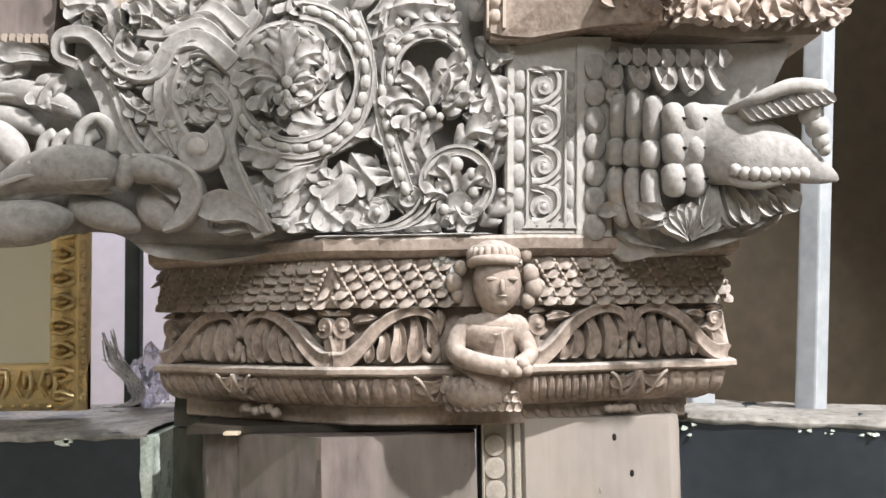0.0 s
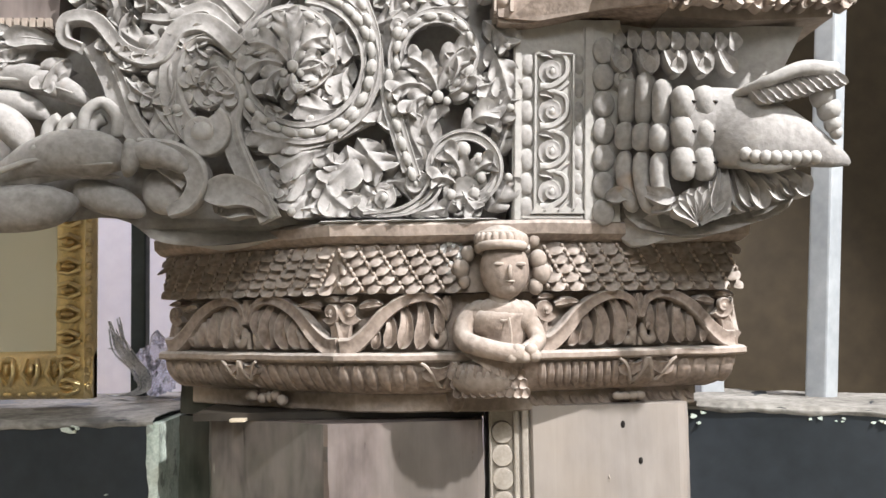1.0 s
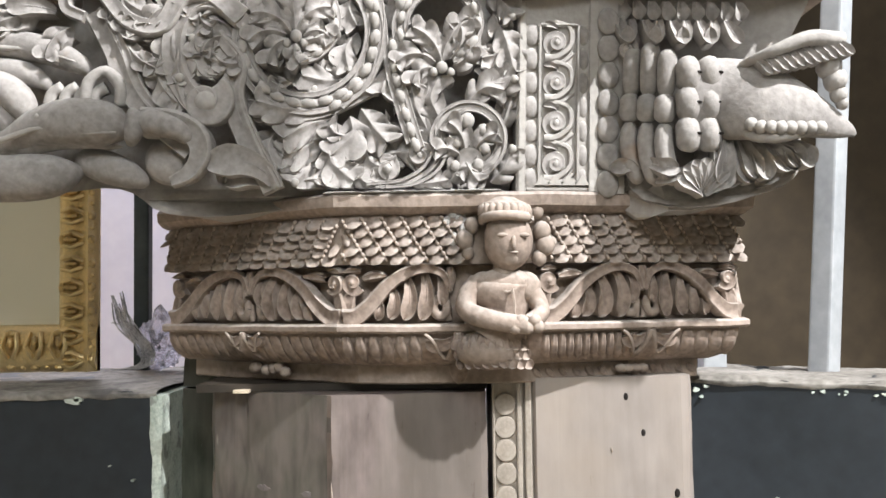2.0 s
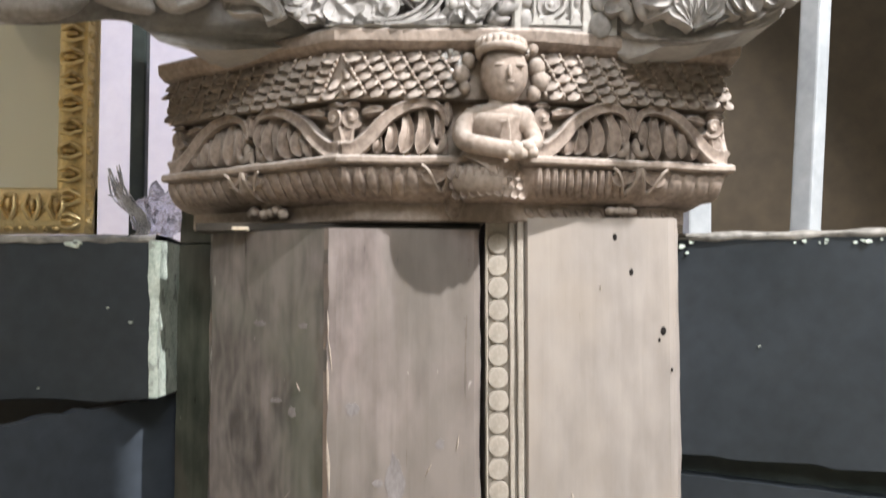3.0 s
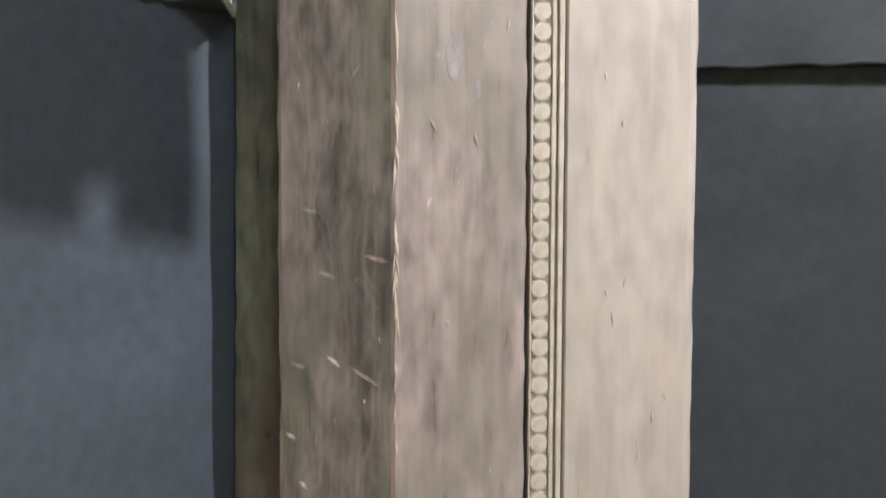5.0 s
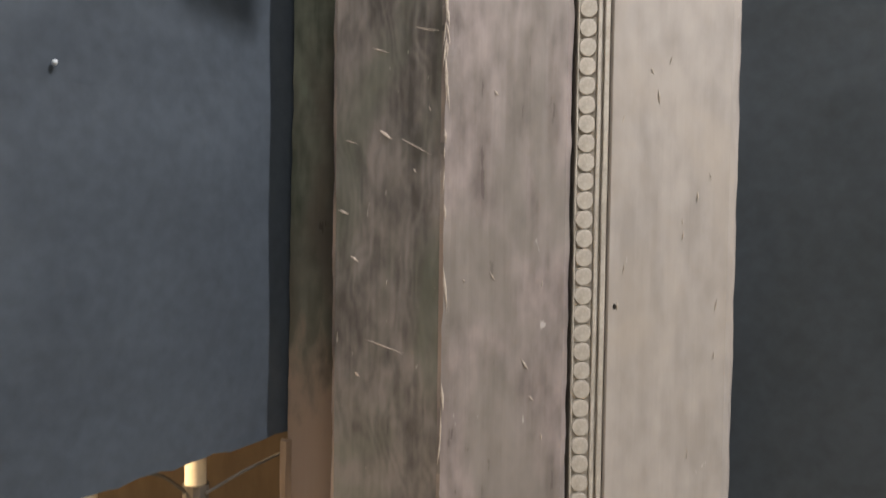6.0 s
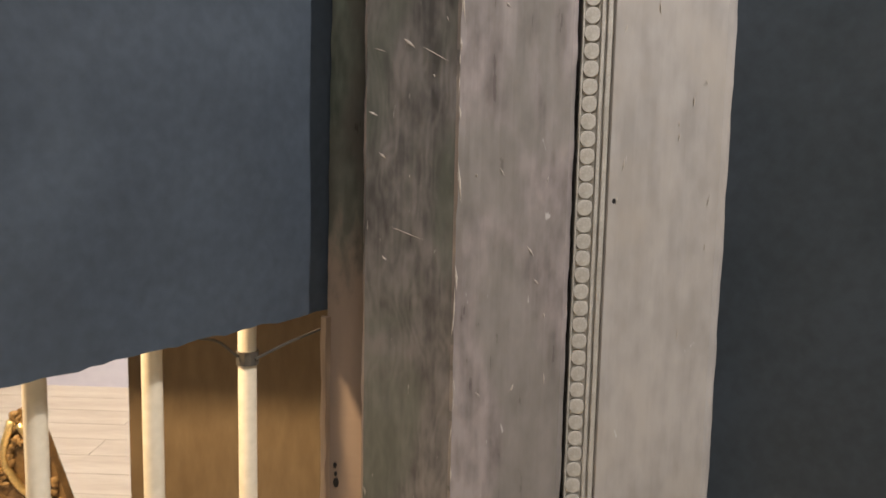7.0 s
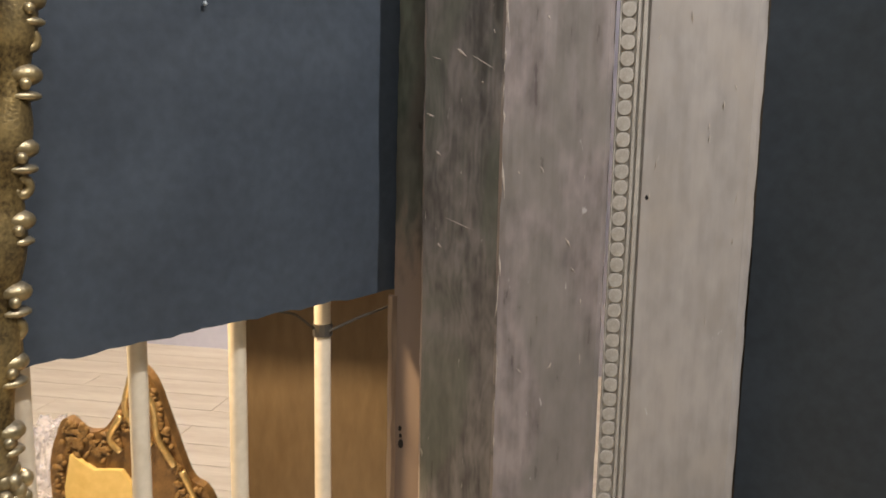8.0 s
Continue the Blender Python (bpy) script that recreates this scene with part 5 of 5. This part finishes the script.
for k in range(9):
    spoon_part(beast, M_BRACKET, lay, 1066 + k * 24, 112, -86, 50, 28, 0.004, 0.011, 0.5 * (-1) ** k, 0.3, 0.008)
    spoon_part(beast, M_BRACKET, lay, 1076 + k * 26, 76, -90, 34, 28, 0.002, 0.006)
for k in range(7):
    spoon_part(beast, M_BRACKET, lay, 1215, 412, 150 - k * 20, 58, 30, 0.012, 0.009, 0.0, 0.3, 0.006)
spoon_part(beast, M_BRACKET, lay, 1100, 378, 150, 50, 30, 0.012, 0.012, 0.6)
spoon_part(beast, M_BRACKET, lay, 1105, 360, -30, 66, 34, 0.013, 0.014, 0.4)
spoon_part(beast, M_BRACKET, lay, 1130, 395, 10, 50, 26, 0.012, 0.010, 0.4)
for k in range(12):
    spoon_part(beast, M_BRACKET, lay, 1245 + 11 * k, 318 + 3 * (k % 3), -100 + 5 * k + rng.uniform(-12, 12), 84 - 2.5 * k, 40, 0.006 + 0.004 * (k % 2), 0.013, rng.uniform(-0.3, 0.5), 0.3, 0.004)
for u, v, ang in ((1260, 398, 30), (1310, 396, 20), (1350, 380, 30), (1240, 408, 60)):
    spoon_part(beast, M_BRACKET, lay, u, v, ang, 56, 34, 0.004, 0.010, 0.5, 0.3, 0.004)
bm = bmesh.new()
spiral(bm, lay, 1082, 168, 4, 16, 0, 480, 0.003, 0.004, 0.014, 26)
part("curl", bm, M_BRACKET, beast, "", True, 60)
def blay(u, v, h=0.0):
    """The drawing grid brought forward for the jutting beak."""
    reach = 0.028 * soft_step(1240, 1340, u)
    eye = Vector((-0.057, -0.875, 1.542))
    return eye + (lay(u, v, h) - eye) * (1 - reach / 0.82)


bm = bmesh.new()
trunk = smooth_line([(1190, 250, 0.030), (1230, 248, 0.036), (1290, 250, 0.036), (1350, 258, 0.029), (1405, 274, 0.020), (1450, 291, 0.012), (1476, 301, 0.006), (1486, 308, 0.002)], 30)
tube(bm, [blay(p[0], p[1], 0.010) for p in trunk], lambda f: float(trunk[min(30, round(f * 30))][2]), 18, 0.55)
ball(bm, lay(1290, 340, -0.006), (0.040, 0.022, 0.026), 14, 9)
part("beak", bm, M_BRACKET, beast, "smooth tapering beak with a splintered tip", True)
bm = bmesh.new()
vine(bm, blay, [(1276, 300, 0.004), (1300, 318, 0.010), (1350, 318, 0.012), (1412, 300, 0.008)], 0.006, 0.003, 0.018, 18, 8)
part("lower_lip", bm, M_BRACKET, beast, "", True, 60)
for k in range(8):
    bm = bmesh.new()
    ball(bm, blay(1286 + k * 17, 300 + (4 if k else 0), 0.034), (0.0055, 0.006, 0.006), 8, 6)
    part("scallop", bm, M_BRACKET, beast, "", True)
bm = bmesh.new()
vine(bm, blay, [(1282, 192, 0.002), (1330, 172, 0.012), (1390, 150, 0.014), (1450, 150, 0.006)], 0.004, 0.008, 0.016, 18, 8)
part("crest_stem", bm, M_BRACKET, beast, "", True, 60)
for k in range(11):
    spoon_part(beast, M_BRACKET, blay, 1300 + k * 14, 184 - k * 3.4, -60, 38, 15, 0.022, 0.007, 0.3, 0.3, 0.004)
for u, v, r in ((1435, 190, 0.012), (1446, 215, 0.011), (1425, 165, 0.013), (1452, 240, 0.008), (1458, 255, 0.006)):
    bm = bmesh.new()
    ball(bm, blay(u, v, 0.016), (r * 0.9, r, r), 10, 7)
    part("boss", bm, M_BRACKET, beast, "", True)

# ---- beam above the brackets ----
beam = thing("carved_beam", "grey-brown teak beam with a bead strip above the brackets", "beam", at=(0.1, 0.04, 1.85))
bm = bmesh.new()
outline = [(852, 74), (880, 80), (930, 76), (1040, 54), (1165, 46), (1165, -170), (852, -170)]
slab(bm, outline, 0.030, -0.13)
bmesh.ops.bevel(bm, geom=list(bm.edges), offset=0.004, segments=2, affect="EDGES")
part("body", bm, M_CAPITAL, beam)
bm = bmesh.new()
slab(bm, [(1160, 44), (1300, 52), (1470, 44), (1480, -170), (1160, -170)], 0.0, -0.13)
part("end_block", bm, M_CAPITAL, beam)
for k in range(5):
    bm = bmesh.new()
    ball(bm, lay(868, 40 - k * 27, 0.0285), (0.0078, 0.006, 0.0075), 10, 7)
    part("bead", bm, M_CAPITAL, beam, "", True)
for u0, u1 in ((852, 856), (880, 886)):
    bm = bmesh.new()
    slab(bm, [(u0, 62), (u0, -170), (u1, -170), (u1, 62)], 0.035, 0.02)
    part("fillet", bm, M_CAPITAL, beam)
bm = bmesh.new()
slab(bm, [(920, 26), (920, -60), (1006, -60), (1006, 26)], 0.037, 0.02)
bmesh.ops.bevel(bm, geom=list(bm.edges), offset=0.002, segments=2, affect="EDGES")
part("raised_block", bm, M_CAPITAL, beam)
for k in range(13):
    u = 1050 + k * 34
    h = 0.028 if u < 1165 else 0.014
    frond(beam, M_CAPITAL, lay, [(u, -40), (u + rng.uniform(-14, 14), 0), (u + rng.uniform(-26, 26), 34 - (26 if u < 1165 else 0))], 34, 3, h + 0.006 * (k % 2))
    frond(beam, M_CAPITAL, lay, [(u + 16, -110), (u + rng.uniform(0, 30), -80), (u + rng.uniform(-20, 40), -46)], 40, 3, h)
# beam over the scroll bracket, its moulded end
bm = bmesh.new()
slab(bm, [(-400, 58), (40, 52), (70, 70), (74, -20), (60, -170), (-400, -170)], 0.0, -0.13)
# the darker post teak stands in for the shade on this beam end
over = solid("moulded_beam", bm, M_POST, "brown beam end, its shade put into a darker colour, with a toothed moulding over the bracket", "beam")
for k in range(9):
    bm = bmesh.new()
    slab(bm, [(-60 + k * 14, 72), (-60 + k * 14, 56), (-51 + k * 14, 56), (-51 + k * 14, 72)], 0.006, -0.02)
    part("tooth", bm, M_CAPITAL, over)
bm = bmesh.new()
slab(bm, [(84, 10), (150, 26), (196, 14), (205, -120), (80, -120)], 0.006, -0.10)
solid("wood_wedge", bm, M_CHIP, "pale raw timber wedge above the bracket", "wedge")

# ---- metal posts on the parapet ----
def metal_post(x, y, z0, z1, w, mat, label, turn=45.0, lean=0.0):
    bm = bmesh.new()
    box(bm, -w / 2, w / 2, -w / 2, w / 2, 0, z1 - z0, 0.003)
    ob = solid("metal_post", bm, mat, label, "metal post", group="metal posts on the parapet")
    ob.matrix_world = pose(x, y, z0, 0, lean, 0) @ pose(0, 0, 0, 0, 0, turn)
    return ob


metal_post(0.361, 0.13, 1.474, 3.09, 0.0255, M_STEEL, "pale grey square steel post standing on the parapet", 38, 4.0)
metal_post(0.262, 0.21, 1.474, 3.09, 0.028, M_STEEL, "pale grey square steel post behind the capital", 0, 1.0)
metal_post(-0.452, 0.33, 1.475, 3.09, 0.020, M_DARKPOST, "dark steel post standing on the parapet", 0)

# ---- railing behind the dark panel ----
for k in range(7):
    bm = bmesh.new()
    d = 0.131 + 0.157 * k
    x, y = -0.385 - 0.59 * d, 0.194 - 0.807 * d
    tube(bm, [(x, y, FLOOR), (x, y, 0.4), (x, y, 1.2)], 0.0135, 14)
    tagged(part("railing_bar", bm, M_RAIL, None, "", True, 60), "cream painted round steel railing bar", "railing bar", "railing bars under the panel")
bm = bmesh.new()
tube(bm, [(-0.462, 0.088, 0.470), (-0.462, 0.088, 0.450)], 0.0165, 12)
solid("cable_tie", bm, M_TIE, "dark tape wound round a railing bar", "cable tie")
bm = bmesh.new()
tube(bm, smooth_line([(-0.448, 0.078, 0.460), (-0.41, 0.12, 0.475), (-0.358, 0.165, 0.492)], 8), 0.0022, 6)
tube(bm, smooth_line([(-0.472, 0.074, 0.464), (-0.492, 0.045, 0.492), (-0.51, 0.02, 0.502)], 8), 0.0022, 6)
solid("tie_wire", bm, M_TIE, "thin wire tied from the railing to the board", "wire")
bm = bmesh.new()
box(bm, -0.80, -0.28, 0.50, 0.53, FLOOR, 0.95, 0.003)
solid("brown_board", bm, M_PLY, "brown painted board standing behind the railing", "board")
for x, z, r in ((-0.342, 0.285, 0.003), (-0.340, 0.258, 0.005), (-0.341, 0.272, 0.0025)):
    bm = bmesh.new()
    ball(bm, (x, 0.133, z), (r, 0.003, r * 1.6), 8, 5)
    part("nail_hole", bm, M_HOLE, upright, "dark worn nail hole", True)
bm = bmesh.new()
ball(bm, (-0.552, -0.127, 0.952), (0.0032, 0.0032, 0.0032), 8, 6)
part("screw_head", bm, M_STEEL, panel, "bright screw head", True)

# ---- mirror in a gilded frame on the parapet ----
def gilded_bar(bm, p0, p1, inward, wide, mat_depth=0.022, step=0.028):
    """One side of a gilded frame: a moulded bar with raised shells, leaves and a beaded outer edge."""
    p0, p1, q = Vector(p0), Vector(p1), Vector(inward)
    d = (p1 - p0)
    n = int(d.length / step)
    d = d.normalized()
    out = Vector((0, -1, 0)) if abs(q.y) < 0.3 and abs(d.y) < 0.3 else d.cross(q).normalized()
    if out.y > 0:
        out = -out
    ln = (p1 - p0).length
    prof = [(0, 0), (0, 0.010), (0.18, 0.018), (0.45, 0.013), (0.75, 0.016), (0.92, 0.010), (1, 0.004), (1, 0)]
    ends = []
    for s in (0, ln):
        ends.append([bm.verts.new(p0 + d * s + q * (a * wide) + out * b) for a, b in prof])
    for j in range(len(prof) - 1):
        bm.faces.new((ends[0][j], ends[0][j + 1], ends[1][j + 1], ends[1][j]))
    bm.faces.new(ends[0])
    bm.faces.new(ends[1])
    m = Matrix((d, q, out)).transposed()
    for k in range(n):
        c = p0 + d * (step * (k + 0.5))
        ball(bm, c + q * (wide * 0.10) + out * 0.014, (0.006, 0.0045, 0.006), 7, 5, m)
        ball(bm, c + d * step * 0.5 + q * (wide * 0.10) + out * 0.013, (0.0035, 0.0035, 0.005), 6, 4, m)
        for s in (-1, 1):
            tube(bm, [c + d * (s * 0.003) + q * (wide * 0.3) + out * 0.016, c + d * (s * 0.009) + q * (wide * 0.55) + out * 0.021, c + d * (s * 0.006) + q * (wide * 0.85) + out * 0.015], 0.0028, 6)
        ball(bm, c + q * (wide * 0.62) + out * 0.016, (0.0045, 0.009, 0.006), 8, 6, m)
        if k % 2:
            ball(bm, c + q * (wide * 0.82) + out * 0.014, (0.009, 0.005, 0.006), 8, 6, m)


mirror = thing("framed_mirror", "old mirror in an ornate gilded frame standing on the parapet", "mirror", at=(-0.75, 0.21, 1.484))
X0, X1, Z0, Z1, MY, W = -1.05, -0.462, 1.486, 2.02, 0.205, 0.047
for a, b, q in (((X1, MY, Z0), (X1, MY, Z1), (-1, 0, 0)), ((X0, MY, Z0), (X0, MY, Z1), (1, 0, 0)), ((X0, MY, Z0), (X1, MY, Z0), (0, 0, 1)), ((X0, MY, Z1), (X1, MY, Z1), (0, 0, -1))):
    bm = bmesh.new()
    gilded_bar(bm, a, b, q, W + (0.008 if q[2] else 0.0))
    part("frame_side", bm, M_GOLD, mirror, "gilded carved frame side", True, 60)
bm = bmesh.new()
box(bm, X0 + 0.03, X1 - 0.03, MY - 0.002, MY + 0.008, Z0 + 0.03, Z1 - 0.03)
part("mirror_glass", bm, M_MIRROR, mirror, "silvered glass, the pale reflected room partly put into its colour")

# ---- gilded frame hung at the end of the dark panel ----
hung = thing("gilded_frame", "tarnished gilded frame with scrolls and knobs hung on the dark panel", "picture frame", at=(-0.85, -0.33, 0.35))
E2 = Vector((-0.59, -0.807, 0))
base = Vector((-0.673, -0.334, 0.02))


def hung_put(s, z, h=0.0):
    return base + E2 * (s + 0.1 * (0.75 - z)) + Vector((0.807, -0.59, 0)) * h + Vector((0, 0, z))


bm = bmesh.new()
tube(bm, [hung_put(0.028, z) for z in np.linspace(0.36, 1.12, 30)], lambda f: 0.023 + 0.004 * math.sin(f * 38), 14)
part("side_moulding", bm, M_OLDGOLD, hung, "", True)
for k, z in enumerate(np.linspace(0.42, 1.08, 9)):
    bm = bmesh.new()
    ball(bm, hung_put(0.016, float(z), 0.008), (0.020, 0.020, 0.013), 12, 8)
    ball(bm, hung_put(0.020, float(z) - 0.010, 0.024), (0.007, 0.007, 0.007), 10, 6)
    ball(bm, hung_put(0.016, float(z) - 0.024, 0.006), (0.021, 0.021, 0.007), 12, 7)
    if k % 2:
        pts = spiral_points(0, 0, 0.004, 0.018, 0, 420, 24)
        tube(bm, [hung_put(0.016 + p[0], float(z) + 0.036 + p[1], 0.012) for p in pts], 0.006, 8)
    part("knob", bm, M_OLDGOLD, hung, "", True)
for r, h in ((0.03, 0.006), (0.017, 0.016)):
    for k in range(8):
        a = k * math.pi / 4 + r * 40
        bm = bmesh.new()
        ball(bm, hung_put(0.022 + r * math.cos(a), 0.345 + r * math.sin(a), h), (0.012, 0.010, 0.012), 9, 6)
        part("petal", bm, M_OLDGOLD, hung, "", True)
bm = bmesh.new()
ball(bm, hung_put(0.022, 0.345, 0.026), (0.009, 0.009, 0.009), 10, 7)
part("petal", bm, M_OLDGOLD, hung, "", True)
for a, b, q in ((hung_put(0.05, 0.36), hung_put(0.5, 0.36), (0, 0, 1)), (hung_put(0.05, 1.12), hung_put(0.5, 1.12), (0, 0, -1))):
    bm = bmesh.new()
    gilded_bar(bm, a, b, q, 0.05)
    part("frame_side", bm, M_OLDGOLD, hung, "", True, 60)
bm = bmesh.new()
tube(bm, [hung_put(0.5, z) for z in np.linspace(0.36, 1.12, 30)], 0.018, 10)
part("side_moulding", bm, M_OLDGOLD, hung, "", True)

# ---- carved crest standing behind the railing ----
crest = thing("carved_crest", "brown and gilded carved crest round a yellow panel", "carved ornament", at=(-0.95, 0.3, FLOOR))


def crest_put(a, b, h=0.0):
    return Vector((-0.915 + a, 0.30 - h - 0.1 * (b - 0.2), b + 0.08))


bm = bmesh.new()
arch = smooth_line([(-0.20, -0.375), (-0.21, -0.05), (-0.18, 0.07), (-0.155, 0.10), (-0.12, 0.075), (-0.075, 0.085), (-0.035, 0.14), (0.005, 0.222), (0.04, 0.20), (0.065, 0.12), (0.10, 0.0), (0.135, -0.03), (0.15, -0.10), (0.14, -0.375)], 60)
slab(bm, arch, 0.012, -0.012, crest_put)
part("backboard", bm, M_CREST, crest)
bm = bmesh.new()
rng = random.Random(23)
for k in range(230):
    p = arch[rng.randrange(4, 57)]
    a, b = p[0] * rng.uniform(0.72, 0.98), p[1] - rng.uniform(0.004, 0.06)
    ball(bm, crest_put(a, b, 0.014), (rng.uniform(0.004, 0.012), 0.007, rng.uniform(0.004, 0.010)), 7, 5, Euler((0, rng.uniform(0, 3), 0)).to_matrix())
tagged(part("relief", bm, M_CREST, crest, "", True), "worn gilded leaf relief", kind="stuff")
bm = bmesh.new()
for pts in ([(0.0, 0.205), (-0.02, 0.14), (0.0, 0.09), (0.03, 0.06)], [(0.012, 0.20), (0.04, 0.15), (0.045, 0.08), (0.075, 0.02)], [(-0.03, 0.12), (-0.06, 0.07), (-0.04, 0.04)], [(0.09, 0.01), (0.11, -0.04), (0.125, -0.10)]):
    line = smooth_line(pts, 16)
    tube(bm, [crest_put(p[0], p[1], 0.018) for p in line], 0.007, 7)
part("gilded_scroll", bm, M_GOLD, crest, "", True)
bm = bmesh.new()
slab(bm, [(-0.19, -0.375), (-0.17, -0.05), (-0.15, 0.025), (-0.10, -0.005), (-0.055, 0.0), (-0.04, 0.0), (0.0, -0.06), (0.02, -0.16), (0.02, -0.375)], 0.024, 0.010, crest_put)
part("inner_panel", bm, M_YELLOW, crest, "plain yellow inner panel")

# ---- cable bundle and plastic on the parapet ----
bm = bmesh.new()
rng = random.Random(3)
for k in range(26):
    x = -0.445 + rng.uniform(-0.008, 0.008)
    pts = [(x - 0.02, 0.27, 1.56 + rng.uniform(-0.02, 0.02)), (x - 0.005 + rng.uniform(-0.006, 0.006), 0.262, 1.535), (x + 0.016 + rng.uniform(-0.004, 0.006), 0.258, 1.512), (x + 0.020, 0.262, 1.492), (x + 0.004 + rng.uniform(-0.01, 0.005), 0.262, 1.483), (x - 0.02, 0.27, 1.482)]
    tube(bm, smooth_line(pts, 18), 0.0008, 5)
solid("cable_bundle", bm, M_CABLE, "loop of thin grey cables lying on the parapet", "cable", "stuff")
bm = bmesh.new()
bmesh.ops.create_icosphere(bm, subdivisions=4, radius=1.0)
for v in bm.verts:
    k = 1 + 0.35 * noise.noise(v.co * 2.2) + 0.22 * noise.noise(v.co * 6)
    v.co = Vector((-0.415 + v.co.x * 0.03 * k, 0.30 + v.co.y * 0.03 * k, 1.517 + v.co.z * 0.036 * k))
solid("plastic_wrap", bm, M_PLASTIC, "crumpled clear plastic film lying on the parapet", "plastic wrap")
bm = bmesh.new()
bmesh.ops.create_icosphere(bm, subdivisions=5, radius=1.0)
for v in bm.verts:
    k = 1 + 0.3 * noise.noise(v.co * 2.6) + 0.2 * abs(noise.noise(v.co * 7)) + 0.08 * noise.noise(v.co * 17)
    v.co = Vector((-1.2 + v.co.x * 0.11 * k, 0.46 + v.co.y * 0.1 * k, max(FLOOR, -0.12 + v.co.z * 0.2 * k)))
solid("plastic_sack", bm, M_PLASTIC, "crumpled clear plastic sack standing on the floor", "plastic sack")

# ---- unseen board added before the ceiling lamp to shade the wall ----
shade = thing("shade_board", "unseen dark board added to shade the wall, hung on two cords from the ceiling", "board", at=(0.18, -0.45, 1.94))
bm = bmesh.new()
for k in range(8):
    x0, x1 = 0.392 - 0.0125 * k, 0.392 - 0.0125 * (k + 1)
    y0, y1 = -0.50 - 0.0185 * k, -0.50 - 0.0185 * (k + 1)
    low = 1.902 + (0.03 if k == 3 else 0.0) + 0.004 * k
    v = [bm.verts.new((a, b, z)) for a, b in ((x0, y0), (x1, y1), (x1 + 0.012, y1 - 0.008), (x0 + 0.012, y0 - 0.008)) for z in (low, 2.24)]
    for q in ((0, 2, 3, 1), (4, 6, 7, 5), (2, 4, 5, 3), (6, 0, 1, 7), (0, 6, 4, 2), (1, 3, 5, 7)):
        bm.faces.new([v[j] for j in q])
bmesh.ops.translate(bm, verts=bm.verts, vec=(-0.161, 0.124, 0.014))
part("board", bm, M_POST, shade)
for x, y in ((0.224, -0.396), (0.149, -0.511)):
    bm = bmesh.new()
    tube(bm, [(x, y, 2.25), (x, y, 3.1)], 0.003, 6)
    part("cord", bm, M_CABLE, shade)

# ---- housing added for the unseen fill lamp ----
fixture = thing("fill_housing", "round white housing added above the unseen fill lamp", "ceiling light", at=(0.2, -2.0, 3.09))
bm = bmesh.new()
bmesh.ops.create_cone(bm, cap_ends=True, segments=40, radius1=0.72, radius2=0.72, depth=0.05, matrix=Matrix.Translation((0.2, -2.0, 3.075)))
part("housing", bm, M_WHITE, fixture)

# ---- floor planks ----
lengths = {}
for row in range(38):
    y = -3.39 + row * 0.1525
    x = -3.195 - (0.6 if row % 2 else 0.0)
    while x < 2.9:
        x0, x1 = max(x, -3.195), min(x + 1.2, 2.995)
        size = round(x1 - x0, 3)
        if size in lengths:
            ob = lengths[size].copy()
            scene.collection.objects.link(ob)
        else:
            bm = bmesh.new()
            box(bm, 0, size, 0, 0.1495, FLOOR - 0.006, FLOOR, 0.0)
            ob = lengths[size] = part("plank", bm, M_FLOOR, room_floor)
        ob.location = (x0, y, 0.0)
        x += 1.203
